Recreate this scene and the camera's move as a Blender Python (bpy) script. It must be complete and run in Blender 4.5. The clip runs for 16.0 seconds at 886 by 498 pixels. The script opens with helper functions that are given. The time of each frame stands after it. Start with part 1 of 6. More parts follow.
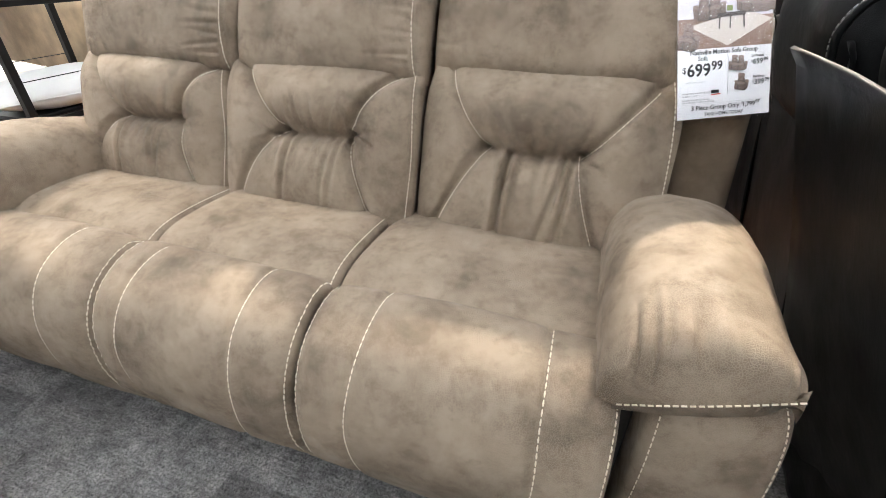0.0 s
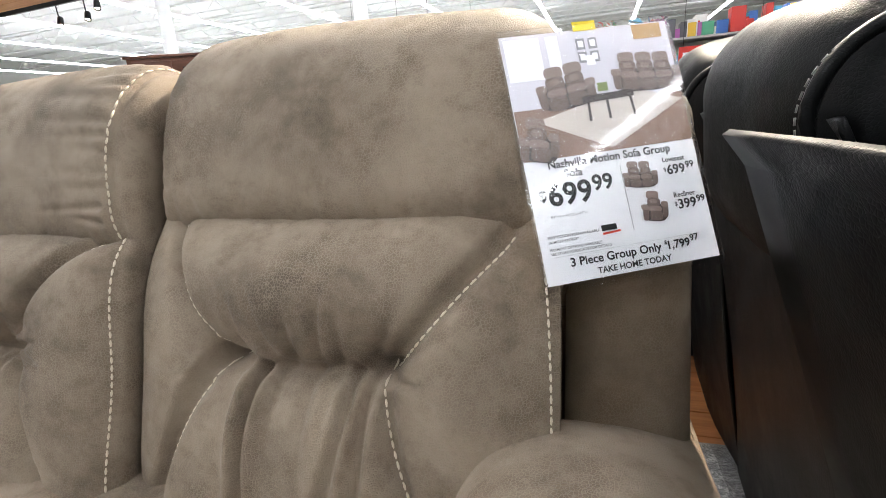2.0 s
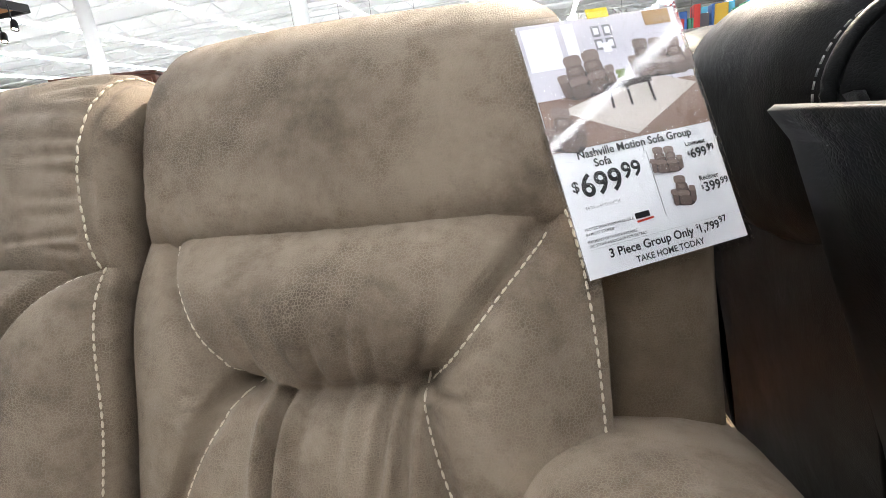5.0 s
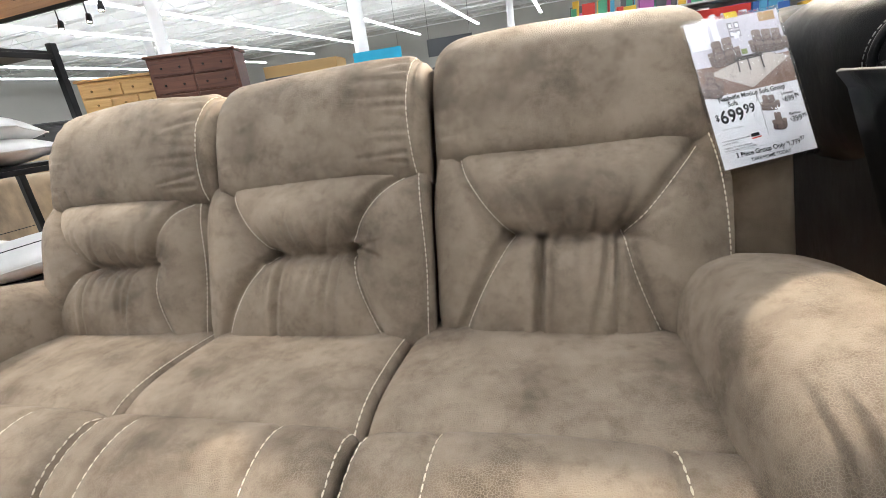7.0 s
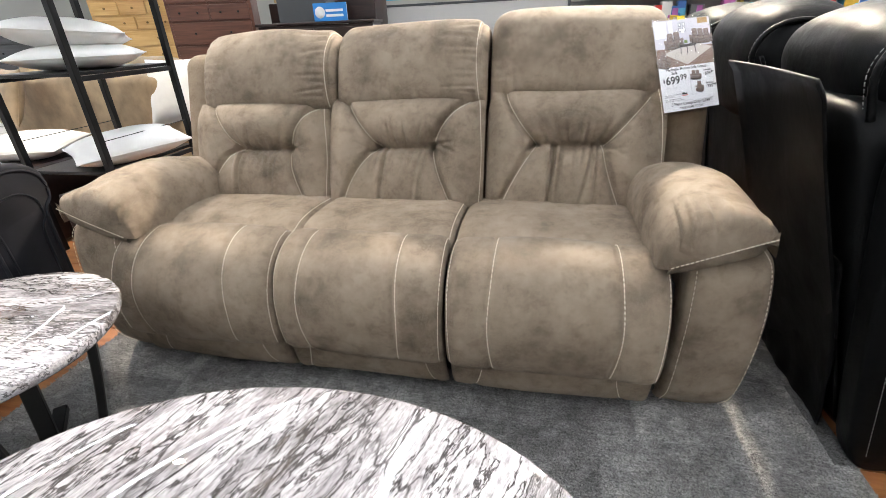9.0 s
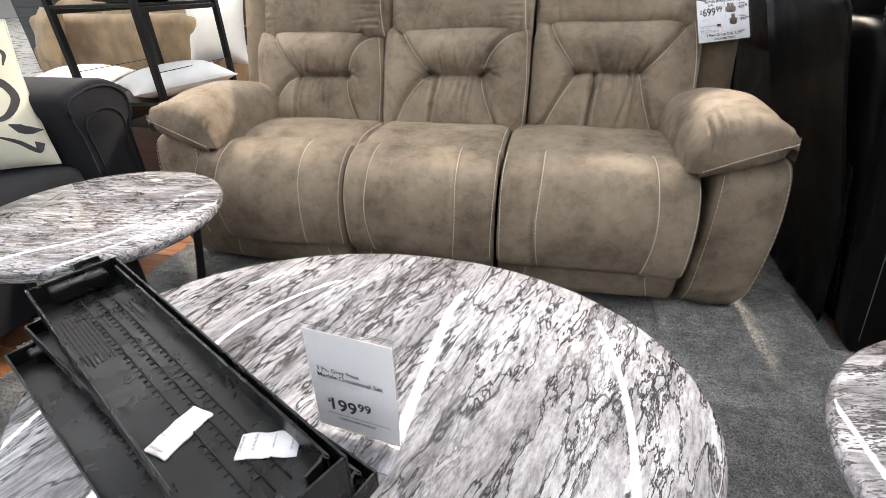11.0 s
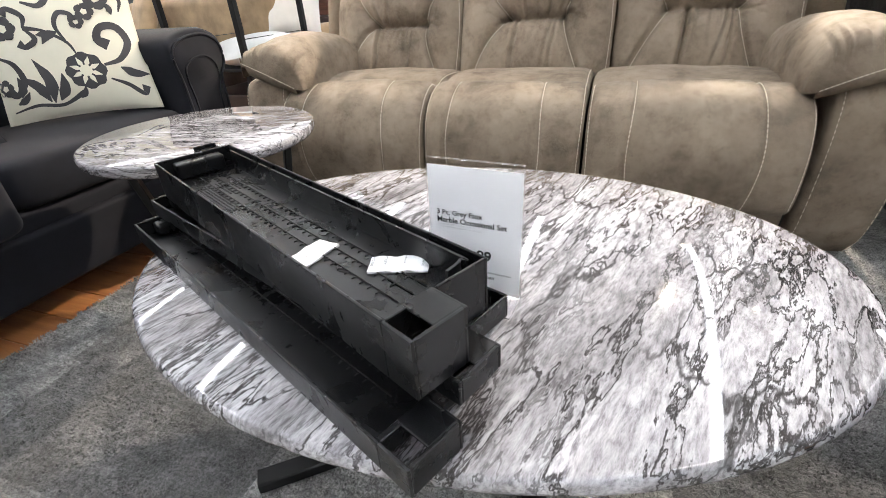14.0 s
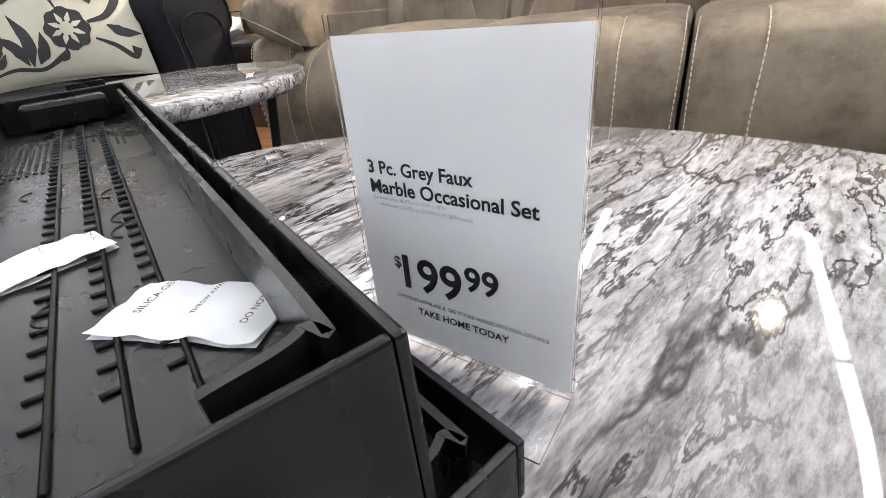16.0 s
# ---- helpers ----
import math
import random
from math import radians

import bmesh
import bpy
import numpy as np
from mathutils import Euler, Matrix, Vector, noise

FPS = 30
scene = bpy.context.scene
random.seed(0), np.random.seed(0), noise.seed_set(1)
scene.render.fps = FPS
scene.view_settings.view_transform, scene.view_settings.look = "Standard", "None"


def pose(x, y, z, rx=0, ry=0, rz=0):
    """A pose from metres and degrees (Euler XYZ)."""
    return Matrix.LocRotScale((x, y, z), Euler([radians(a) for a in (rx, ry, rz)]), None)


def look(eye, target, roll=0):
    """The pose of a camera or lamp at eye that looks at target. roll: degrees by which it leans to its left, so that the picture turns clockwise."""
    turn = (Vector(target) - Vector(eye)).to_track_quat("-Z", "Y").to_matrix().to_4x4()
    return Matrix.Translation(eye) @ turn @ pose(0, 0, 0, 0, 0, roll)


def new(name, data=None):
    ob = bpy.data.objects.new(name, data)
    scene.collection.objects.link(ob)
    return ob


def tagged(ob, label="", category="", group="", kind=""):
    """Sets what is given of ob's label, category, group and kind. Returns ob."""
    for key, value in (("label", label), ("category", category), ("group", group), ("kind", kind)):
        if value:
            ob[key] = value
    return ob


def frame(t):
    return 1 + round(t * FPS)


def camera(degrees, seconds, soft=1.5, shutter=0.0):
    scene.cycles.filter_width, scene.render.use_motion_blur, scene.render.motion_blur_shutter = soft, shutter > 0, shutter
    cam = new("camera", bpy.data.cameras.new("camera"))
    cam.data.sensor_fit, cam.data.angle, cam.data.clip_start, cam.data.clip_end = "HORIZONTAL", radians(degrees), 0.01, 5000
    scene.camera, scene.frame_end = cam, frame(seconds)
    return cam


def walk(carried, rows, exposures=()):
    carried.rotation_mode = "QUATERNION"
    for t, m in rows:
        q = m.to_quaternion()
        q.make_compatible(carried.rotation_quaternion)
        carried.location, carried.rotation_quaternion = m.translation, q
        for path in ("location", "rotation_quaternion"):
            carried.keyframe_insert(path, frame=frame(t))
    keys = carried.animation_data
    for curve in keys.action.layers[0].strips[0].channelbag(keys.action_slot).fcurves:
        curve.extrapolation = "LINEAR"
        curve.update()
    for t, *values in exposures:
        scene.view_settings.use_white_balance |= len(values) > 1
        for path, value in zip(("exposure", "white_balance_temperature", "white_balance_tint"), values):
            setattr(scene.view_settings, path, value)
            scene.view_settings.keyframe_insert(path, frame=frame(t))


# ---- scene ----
cam = camera(88.6, 16.0, soft=0.7)
PATH = [
    (0, (0.74, -1.111, 1.166), (0.2, 0.48, 0.081), 0.1),
    (0.5, (0.824, -0.938, 1.155), (0.255, 0.618, 0.034), -0.1),
    (1, (0.865, -0.814, 1.146), (0.269, 0.786, 0.103), -2.2),
    (1.5, (0.9, -0.64, 1.085), (0.303, 1.096, 0.292), -4.0),
    (2, (0.946, -0.471, 1.05), (0.38, 1.363, 0.49), -4.2),
    (2.5, (0.968, -0.305, 1.045), (0.492, 1.566, 0.523), -4.8),
    (3, (0.989, -0.25, 1.027), (0.526, 1.636, 0.551), -4.2),
    (5.5, (0.755, -0.532, 1.044), (0.374, 1.353, 0.495), -7.5),
    (6, (0.648, -0.636, 1.025), (0.205, 1.243, 0.501), -8.7),
    (6.5, (0.618, -0.875, 1.058), (0.114, 0.978, 0.5), -8.5),
    (7, (0.596, -0.981, 1.066), (0.079, 0.844, 0.432), -7.9),
    (7.5, (0.548, -1.195, 1.119), (0.041, 0.6, 0.398), -5.8),
    (8, (0.501, -1.461, 1.156), (0.069, 0.324, 0.363), -4.0),
    (10.5, (0.502, -1.846, 1.118), (0.097, -0.143, 0.151), -1.7),
    (11, (0.39, -1.992, 1.064), (-0.013, -0.311, 0.059), -1.6),
    (11.5, (0.375, -2.132, 1.009), (-0.034, -0.492, -0.06), -1.4),
    (12, (0.395, -2.298, 0.985), (-0.055, -0.698, -0.128), -1.5),
    (12.5, (0.392, -2.376, 0.98), (-0.085, -0.801, -0.156), -1.9),
    (13, (0.389, -2.386, 0.963), (-0.115, -0.81, -0.16), -2.7),
    (13.5, (0.371, -2.289, 0.923), (-0.169, -0.689, -0.149), -3.4),
    (14, (0.307, -2.118, 0.863), (-0.306, -0.493, -0.129), -3.8),
    (14.5, (0.276, -1.973, 0.783), (-0.381, -0.332, -0.153), -3.8),
    (15, (0.269, -1.871, 0.71), (-0.441, -0.244, -0.212), -4.1),
    (15.5, (0.264, -1.813, 0.68), (-0.527, -0.227, -0.246), -4.7),
    (16, (0.25, -1.765, 0.671), (-0.6, -0.252, -0.322), -6.6),
]
EXPOSURES = [(0, 1.05), (1.5, 0.95), (2, 0.8), (2.5, 0.56), (3, 0.5), (5.5, 0.82), (6, 0.68), (6.5, 0.66), (7, 0.68), (8, 0.92), (10.5, 0.7), (11.5, 0.7), (12.5, 0.92), (13.5, 0.92), (14, 0.85), (16, 0.62)]
walk(cam, [(t, look(eye, target, roll)) for t, eye, target, roll in PATH], EXPOSURES)

# ---- world, lights ----
world = bpy.data.worlds.new("world")
scene.world = world
world.use_nodes = True
world.node_tree.nodes["Background"].inputs[0].default_value = (0.9, 0.95, 1.0, 1)
world.node_tree.nodes["Background"].inputs[1].default_value = 0.02
STRIP_POWER = 13.4
SPOT_POWER = 600.0


# ---- materials ----
def material(name, colour=(0.5, 0.5, 0.5), rough=0.5, metal=0.0, **more):
    m = bpy.data.materials.new(name)
    m.use_nodes = True
    b = m.node_tree.nodes["Principled BSDF"]
    b.inputs["Base Color"].default_value = (*colour, 1)
    b.inputs["Roughness"].default_value = rough
    b.inputs["Metallic"].default_value = metal
    for key, value in more.items():
        b.inputs[key.replace("_", " ")].default_value = value
    return m


def node(m, kind, links=(), **props):
    n = m.node_tree.nodes.new(kind)
    for key, value in props.items():
        if key.startswith("in_"):
            n.inputs[key[3:].replace("_", " ")].default_value = value
        elif key == "data_type":
            n.data_type = value
        elif key == "blend_type":
            n.blend_type = value
        elif key == "operation":
            n.operation = value
        elif key == "feature":
            n.feature = value
        elif key == "offset":
            n.offset = value
        elif key == "squash":
            n.squash = value
        elif key == "squash_frequency":
            n.squash_frequency = value
    for socket, source in links:
        m.node_tree.links.new(source, n.inputs[socket])
    return n


def plug(m, source, socket):
    m.node_tree.links.new(source, m.node_tree.nodes["Principled BSDF"].inputs[socket])


def coords(m, scale=(1, 1, 1), turn=(0, 0, 0), space="Object"):
    tc = node(m, "ShaderNodeTexCoord")
    mp = node(m, "ShaderNodeMapping", [("Vector", tc.outputs[space])])
    mp.inputs["Scale"].default_value = scale
    mp.inputs["Rotation"].default_value = [radians(a) for a in turn]
    return mp.outputs[0]


def ramp(m, source, stops):
    r = node(m, "ShaderNodeValToRGB", [(0, source)])
    e = r.color_ramp.elements
    while len(e) < len(stops):
        e.new(0.5)
    for item, (p, c) in zip(e, stops):
        item.position, item.color = p, (*c, 1) if len(c) == 3 else c
    return r.outputs[0]


def grey(v):
    return (v, v, v)


def mix(m, fac, a, b, blend="MIX"):
    n = node(m, "ShaderNodeMix", data_type="RGBA", blend_type=blend)
    for k, v in ((0, fac), (6, a), (7, b)):
        if isinstance(v, (int, float)):
            n.inputs[k].default_value = v
        elif isinstance(v, tuple):
            n.inputs[k].default_value = (*v, 1)
        else:
            m.node_tree.links.new(v, n.inputs[k])
    return n.outputs[2]


def bumped(m, height, strength=0.3, distance=0.002, after=None):
    b = node(m, "ShaderNodeBump", [("Height", height)])
    b.inputs["Strength"].default_value, b.inputs["Distance"].default_value = strength, distance
    if after:
        m.node_tree.links.new(after, b.inputs["Normal"])
    plug(m, b.outputs[0], "Normal")
    return b.outputs[0]


def noise_tex(m, v, scale, detail=4.0, rough=0.55, distort=0.0):
    n = node(m, "ShaderNodeTexNoise", [("Vector", v)])
    n.inputs["Scale"].default_value, n.inputs["Detail"].default_value = scale, detail
    n.inputs["Roughness"].default_value, n.inputs["Distortion"].default_value = rough, distort
    return n.outputs["Fac"]


def suede(name, pale, mid, dark, rough=0.62):
    """Mottled, nubuck-like upholstery with a fine crackled grain."""
    m = material(name, mid, rough)
    v = coords(m)
    cloud = noise_tex(m, v, 5.5, 7, 0.66, 0.0)
    tone = ramp(m, cloud, [(0.34, dark), (0.48, mid), (0.62, pale)])
    spots = noise_tex(m, v, 20, 7, 0.66, 0.0)
    tone = mix(m, ramp(m, spots, [(0.50, grey(0.0)), (0.68, grey(0.5))]), tone, dark)
    vor = node(m, "ShaderNodeTexVoronoi", [("Vector", v)], feature="DISTANCE_TO_EDGE")
    vor.inputs["Scale"].default_value = 260
    fine = noise_tex(m, v, 420, 3, 0.6)
    crack = ramp(m, vor.outputs["Distance"], [(0.0, grey(0.0)), (0.12, grey(1.0))])
    where = ramp(m, noise_tex(m, v, 9, 3), [(0.38, grey(0.1)), (0.58, grey(1.0))])
    tone = mix(m, mix(m, 1.0, ramp(m, crack, [(0.0, grey(0.75)), (1.0, grey(0.0))]), where, "MULTIPLY"), tone, pale)
    plug(m, tone, "Base Color")
    plug(m, ramp(m, spots, [(0.3, grey(rough - 0.1)), (0.7, grey(rough + 0.14))]), "Roughness")
    relief = mix(m, 0.5, crack, fine, "MULTIPLY")
    bumped(m, relief, 0.8, 0.0018)
    b = m.node_tree.nodes["Principled BSDF"]
    b.inputs["Specular IOR Level"].default_value = 0.3
    b.inputs["Sheen Weight"].default_value = 0.03
    b.inputs["Sheen Roughness"].default_value = 0.5
    return m


SUEDE = suede("brown_suede", (0.372, 0.296, 0.220), (0.276, 0.215, 0.156), (0.132, 0.099, 0.068))
SUEDE_SIDE = suede("brown_suede_backing", (0.31, 0.24, 0.17), (0.25, 0.19, 0.13), (0.18, 0.13, 0.085), 0.7)
THREAD = material("cream_thread", (0.78, 0.70, 0.56), 0.7)
# near-black colour that stands for the shade in the cushion gaps
GAP = material("gap_shade", (0.02, 0.017, 0.014), 0.9)


def leather(name, colour, rough=0.38):
    m = material(name, colour, rough)
    v = coords(m)
    vor = node(m, "ShaderNodeTexVoronoi", [("Vector", v)], feature="DISTANCE_TO_EDGE")
    vor.inputs["Scale"].default_value = 220
    big = noise_tex(m, v, 7, 4)
    plug(m, ramp(m, big, [(0.35, tuple(c * 0.8 for c in colour)), (0.65, tuple(c * 1.25 for c in colour))]), "Base Color")
    plug(m, ramp(m, big, [(0.3, grey(rough - 0.06)), (0.7, grey(rough + 0.1))]), "Roughness")
    n = bumped(m, ramp(m, vor.outputs["Distance"], [(0.0, grey(0)), (0.2, grey(1))]), 0.2, 0.001)
    bumped(m, big, 0.25, 0.02, n)
    m.node_tree.nodes["Principled BSDF"].inputs["Specular IOR Level"].default_value = 0.11
    return m


BLACK_LEATHER = leather("black_leather", (0.0042, 0.0045, 0.0048), 0.44)
GREY_THREAD = material("grey_thread", (0.2, 0.2, 0.19), 0.7)


def cloth(name, colour, scale=900, rough=0.85, amount=0.25, sheen=0.2):
    m = material(name, colour, rough, Sheen_Weight=sheen)
    v = coords(m)
    w = noise_tex(m, v, scale, 2, 0.5)
    big = noise_tex(m, v, 6, 4)
    t = ramp(m, big, [(0.35, tuple(c * (1 - amount) for c in colour)), (0.65, tuple(min(1, c * (1 + amount)) for c in colour))])
    plug(m, t, "Base Color")
    bumped(m, w, 0.3, 0.001)
    return m


NAVY_CLOTH = cloth("charcoal_cloth", (0.013, 0.0135, 0.018), 700, 0.8, 0.2, 0.03)
NAVY_CLOTH.node_tree.nodes["Principled BSDF"].inputs["Specular IOR Level"].default_value = 0.2
TAN_CLOTH = cloth("tan_cloth", (0.36, 0.25, 0.14), 600)
WHITE_CLOTH = cloth("white_cloth", (0.8, 0.8, 0.78), 500, 0.85, 0.06)
CREAM_CLOTH = cloth("cream_cloth", (0.78, 0.74, 0.6), 600, 0.85, 0.05)
MOTIF_CLOTH = cloth("dark_motif", (0.055, 0.052, 0.055), 600, 0.85, 0.1)


def marble(name, turn, stretch, seed, scale=1.0, streaks=0.5, deep=1.0):
    """Glossy printed faux marble: white drifts, grey streaks along one way, jagged dark veins and brown mineral patches."""
    m = material(name, grey(0.5), 0.06, Coat_Weight=0.3, Coat_Roughness=0.03)
    turned = coords(m, (1.0, 1.0, 1.0), (0, 0, turn))
    shift = node(m, "ShaderNodeMapping", [("Vector", turned)])
    shift.inputs["Location"].default_value = (seed * 3.1, seed * 1.7, 0)
    shift.inputs["Scale"].default_value = (stretch * scale, scale, scale)
    v = shift.outputs[0]
    warp = node(m, "ShaderNodeTexNoise", [("Vector", v)])
    warp.inputs["Scale"].default_value, warp.inputs["Detail"].default_value = 5.0, 5
    wv = mix(m, 0.06, v, warp.outputs["Color"], "ADD")

    def ridge(size, width, middle, rough=0.62, detail=11):
        k = node(m, "ShaderNodeMath", [(0, noise_tex(m, wv, size, detail, rough))], operation="SUBTRACT")
        k.inputs[1].default_value = middle
        k = node(m, "ShaderNodeMath", [(0, k.outputs[0])], operation="ABSOLUTE")
        return ramp(m, k.outputs[0], [(0.0, grey(1.0)), (width * 0.5, grey(0.85)), (width, grey(0.0))])

    def where(size, low, high):
        return ramp(m, noise_tex(m, wv, size, 5, 0.6), [(low, grey(0.0)), (high, grey(1.0))])

    def lay(base, fac, over, tone):
        return mix(m, mix(m, 1.0, fac, over, "MULTIPLY"), base, tone)

    drift = noise_tex(m, wv, 7.0, 10, 0.66)
    base = ramp(m, drift, [(0.34, (0.15, 0.142, 0.15)), (0.44, (0.29, 0.281, 0.299)), (0.54, (0.43, 0.421, 0.447)), (0.66, (0.57, 0.564, 0.592))])
    grain = noise_tex(m, wv, 120, 6, 0.75)
    base = mix(m, 0.75, base, ramp(m, grain, [(0.34, grey(0.14)), (0.5, grey(0.5)), (0.62, grey(0.70))]), "OVERLAY")
    fibre = noise_tex(m, wv, 24, 10, 0.72)
    base = mix(m, mix(m, 1.0, ramp(m, fibre, [(0.50, grey(0.0)), (0.60, grey(streaks))]), where(5.0, 0.40, 0.58), "MULTIPLY"), base, (0.10, 0.092, 0.095))
    base = lay(base, ridge(12.0, 0.014, 0.50), where(3.5, 0.38, 0.50), (0.035 / deep, 0.032 / deep, 0.033 / deep))
    base = lay(base, ridge(6.0, 0.010, 0.46), where(2.6, 0.40, 0.50), (0.028, 0.025, 0.025))
    base = lay(base, ridge(5.0, 0.009, 0.55), where(3.1, 0.42, 0.52), (0.030, 0.027, 0.027))
    base = lay(base, ridge(24.0, 0.022, 0.52), where(4.3, 0.42, 0.54), (0.065, 0.060, 0.062))
    crack = node(m, "ShaderNodeTexVoronoi", [("Vector", mix(m, 0.05, wv, node(m, "ShaderNodeTexNoise", [("Vector", v)], in_Scale=26.0, in_Detail=6.0).outputs["Color"], "ADD"))], feature="DISTANCE_TO_EDGE")
    crack.inputs["Scale"].default_value = 9.0
    base = lay(base, ramp(m, crack.outputs["Distance"], [(0.0, grey(0.9)), (0.010, grey(0.7)), (0.026, grey(0.0))]), where(4.0, 0.46, 0.54), (0.030, 0.027, 0.027))
    patch = ramp(m, noise_tex(m, wv, 3.4, 8, 0.7), [(0.60, grey(0.0)), (0.66, grey(1.0))])
    tint = mix(m, ramp(m, grain, [(0.4, grey(0.0)), (0.6, grey(1.0))]), (0.038, 0.032, 0.029), (0.12, 0.104, 0.094))
    base = lay(base, patch, ramp(m, fibre, [(0.40, grey(0.25)), (0.55, grey(1.0))]), tint)
    plug(m, base, "Base Color")
    plug(m, ramp(m, drift, [(0.3, grey(0.02)), (0.7, grey(0.04))]), "Roughness")
    return m


MARBLE_LONG = marble("marble_print_veined", -70, 0.26, 1.0, 1.25)
MARBLE_FINE = marble("marble_print_streaked", -8, 0.22, 2.0, 1.9, 0.75, 0.7)
MARBLE_FINE_B = marble("marble_print_streaked_paler", -12, 0.22, 5.0, 1.9, 0.75, 0.7)
BLACK_METAL = material("black_powder_coat", (0.008, 0.008, 0.0085), 0.42, Specular_IOR_Level=0.3)
m_ = BLACK_METAL
bumped(m_, noise_tex(m_, coords(m_), 500, 2), 0.15, 0.001)


def plastic(name, colour, rough):
    m = material(name, colour, rough)
    v = coords(m)
    n = noise_tex(m, v, 14, 5, 0.6, 0.5)
    plug(m, ramp(m, n, [(0.35, tuple(c * 0.85 for c in colour)), (0.7, tuple(c * 1.3 for c in colour))]), "Base Color")
    plug(m, ramp(m, n, [(0.3, grey(rough - 0.07)), (0.7, grey(rough + 0.1))]), "Roughness")
    bumped(m, noise_tex(m, v, 900, 2), 0.12, 0.0006)
    m.node_tree.nodes["Principled BSDF"].inputs["Specular IOR Level"].default_value = 0.36
    return m


TRAY_PLASTIC = plastic("black_tray_plastic", (0.0065, 0.0068, 0.0076), 0.27)
TRAY_MARK = material("raised_plastic_marks", (0.002, 0.002, 0.0022), 0.6)
PAPER = material("white_paper", (0.83, 0.83, 0.85), 0.6)
INK = material("black_ink", (0.012, 0.012, 0.014), 0.6)
GREY_INK = material("grey_ink", (0.35, 0.35, 0.36), 0.7)
RED_INK = material("red_ink", (0.6, 0.06, 0.03), 0.6)
ACRYLIC = material("clear_acrylic", (1, 1, 1), 0.02, IOR=1.3, Transmission_Weight=1.0)
SLEEVE = material("clear_sleeve", (1, 1, 1), 0.05, IOR=1.2, Transmission_Weight=1.0)
SLEEVE.node_tree.nodes["Principled BSDF"].inputs["Coat Weight"].default_value = 0.6
bumped(SLEEVE, noise_tex(SLEEVE, coords(SLEEVE), 20, 3, 0.5, 1.2), 0.8, 0.012)


def rug_material():
    m = material("grey_patch_rug", grey(0.3), 0.95, Sheen_Weight=0.3)
    v = coords(m)
    w = noise_tex(m, v, 3.0, 3)
    vv = mix(m, 0.03, v, node(m, "ShaderNodeTexNoise", [("Vector", v)], in_Scale=6.0).outputs["Color"], "ADD")
    br = node(m, "ShaderNodeTexBrick", [("Vector", vv)], offset=0.37, squash=1.4, squash_frequency=3)
    br.inputs["Scale"].default_value = 1.0
    br.inputs["Brick Width"].default_value, br.inputs["Row Height"].default_value = 0.52, 0.31
    br.inputs["Mortar Size"].default_value = 0.0
    br.inputs["Color1"].default_value, br.inputs["Color2"].default_value = (*grey(0.0), 1), (*grey(1.0), 1)
    tone = ramp(m, br.outputs["Color"], [(0.0, (0.085, 0.084, 0.082)), (0.5, (0.18, 0.177, 0.172)), (1.0, (0.34, 0.334, 0.322))])
    cloud = noise_tex(m, v, 7, 5, 0.65, 0.5)
    tone = mix(m, 0.85, tone, ramp(m, cloud, [(0.32, grey(0.26)), (0.68, grey(0.72))]), "OVERLAY")
    blot = noise_tex(m, v, 26, 4, 0.65, 0.3)
    tone = mix(m, 0.7, tone, ramp(m, blot, [(0.35, grey(0.3)), (0.65, grey(0.7))]), "OVERLAY")
    streak = noise_tex(m, coords(m, (20, 160, 20), (0, 0, 14)), 1.0, 3, 0.6)
    tone = mix(m, 0.45, tone, ramp(m, streak, [(0.35, grey(0.25)), (0.65, grey(0.75))]), "OVERLAY")
    pile = noise_tex(m, v, 170, 4, 0.7, 0.8)
    tone = mix(m, 0.9, tone, ramp(m, pile, [(0.36, grey(0.08)), (0.64, grey(0.88))]), "OVERLAY")
    plug(m, tone, "Base Color")
    n = bumped(m, pile, 0.8, 0.008)
    bumped(m, cloud, 0.5, 0.02, n)
    return m


RUG = rug_material()


def concrete_material():
    m = material("sealed_concrete", (0.46, 0.43, 0.38), 0.28)
    v = coords(m)
    n = noise_tex(m, v, 3.5, 7, 0.65, 0.6)
    t = ramp(m, n, [(0.3, (0.33, 0.31, 0.27)), (0.5, (0.47, 0.44, 0.39)), (0.7, (0.56, 0.53, 0.48))])
    s = noise_tex(m, v, 60, 4, 0.7)
    plug(m, mix(m, ramp(m, s, [(0.62, grey(0.0)), (0.72, grey(0.4))]), t, (0.2, 0.18, 0.15)), "Base Color")
    plug(m, ramp(m, n, [(0.3, grey(0.2)), (0.7, grey(0.4))]), "Roughness")
    return m


CONCRETE = concrete_material()


def wood(name, pale, dark, scale=1.0, rough=0.4, along=(1, 14, 14)):
    m = material(name, pale, rough)
    v = coords(m, tuple(a * scale for a in along))
    info = node(m, "ShaderNodeObjectInfo")
    n = noise_tex(m, v, 2.2, 6, 0.6, 0.9)
    t = ramp(m, n, [(0.3, dark), (0.65, pale)])
    t = mix(m, 0.25, t, ramp(m, info.outputs["Random"], [(0, grey(0.3)), (1, grey(0.7))]), "OVERLAY")
    plug(m, t, "Base Color")
    bumped(m, n, 0.1, 0.002)
    return m


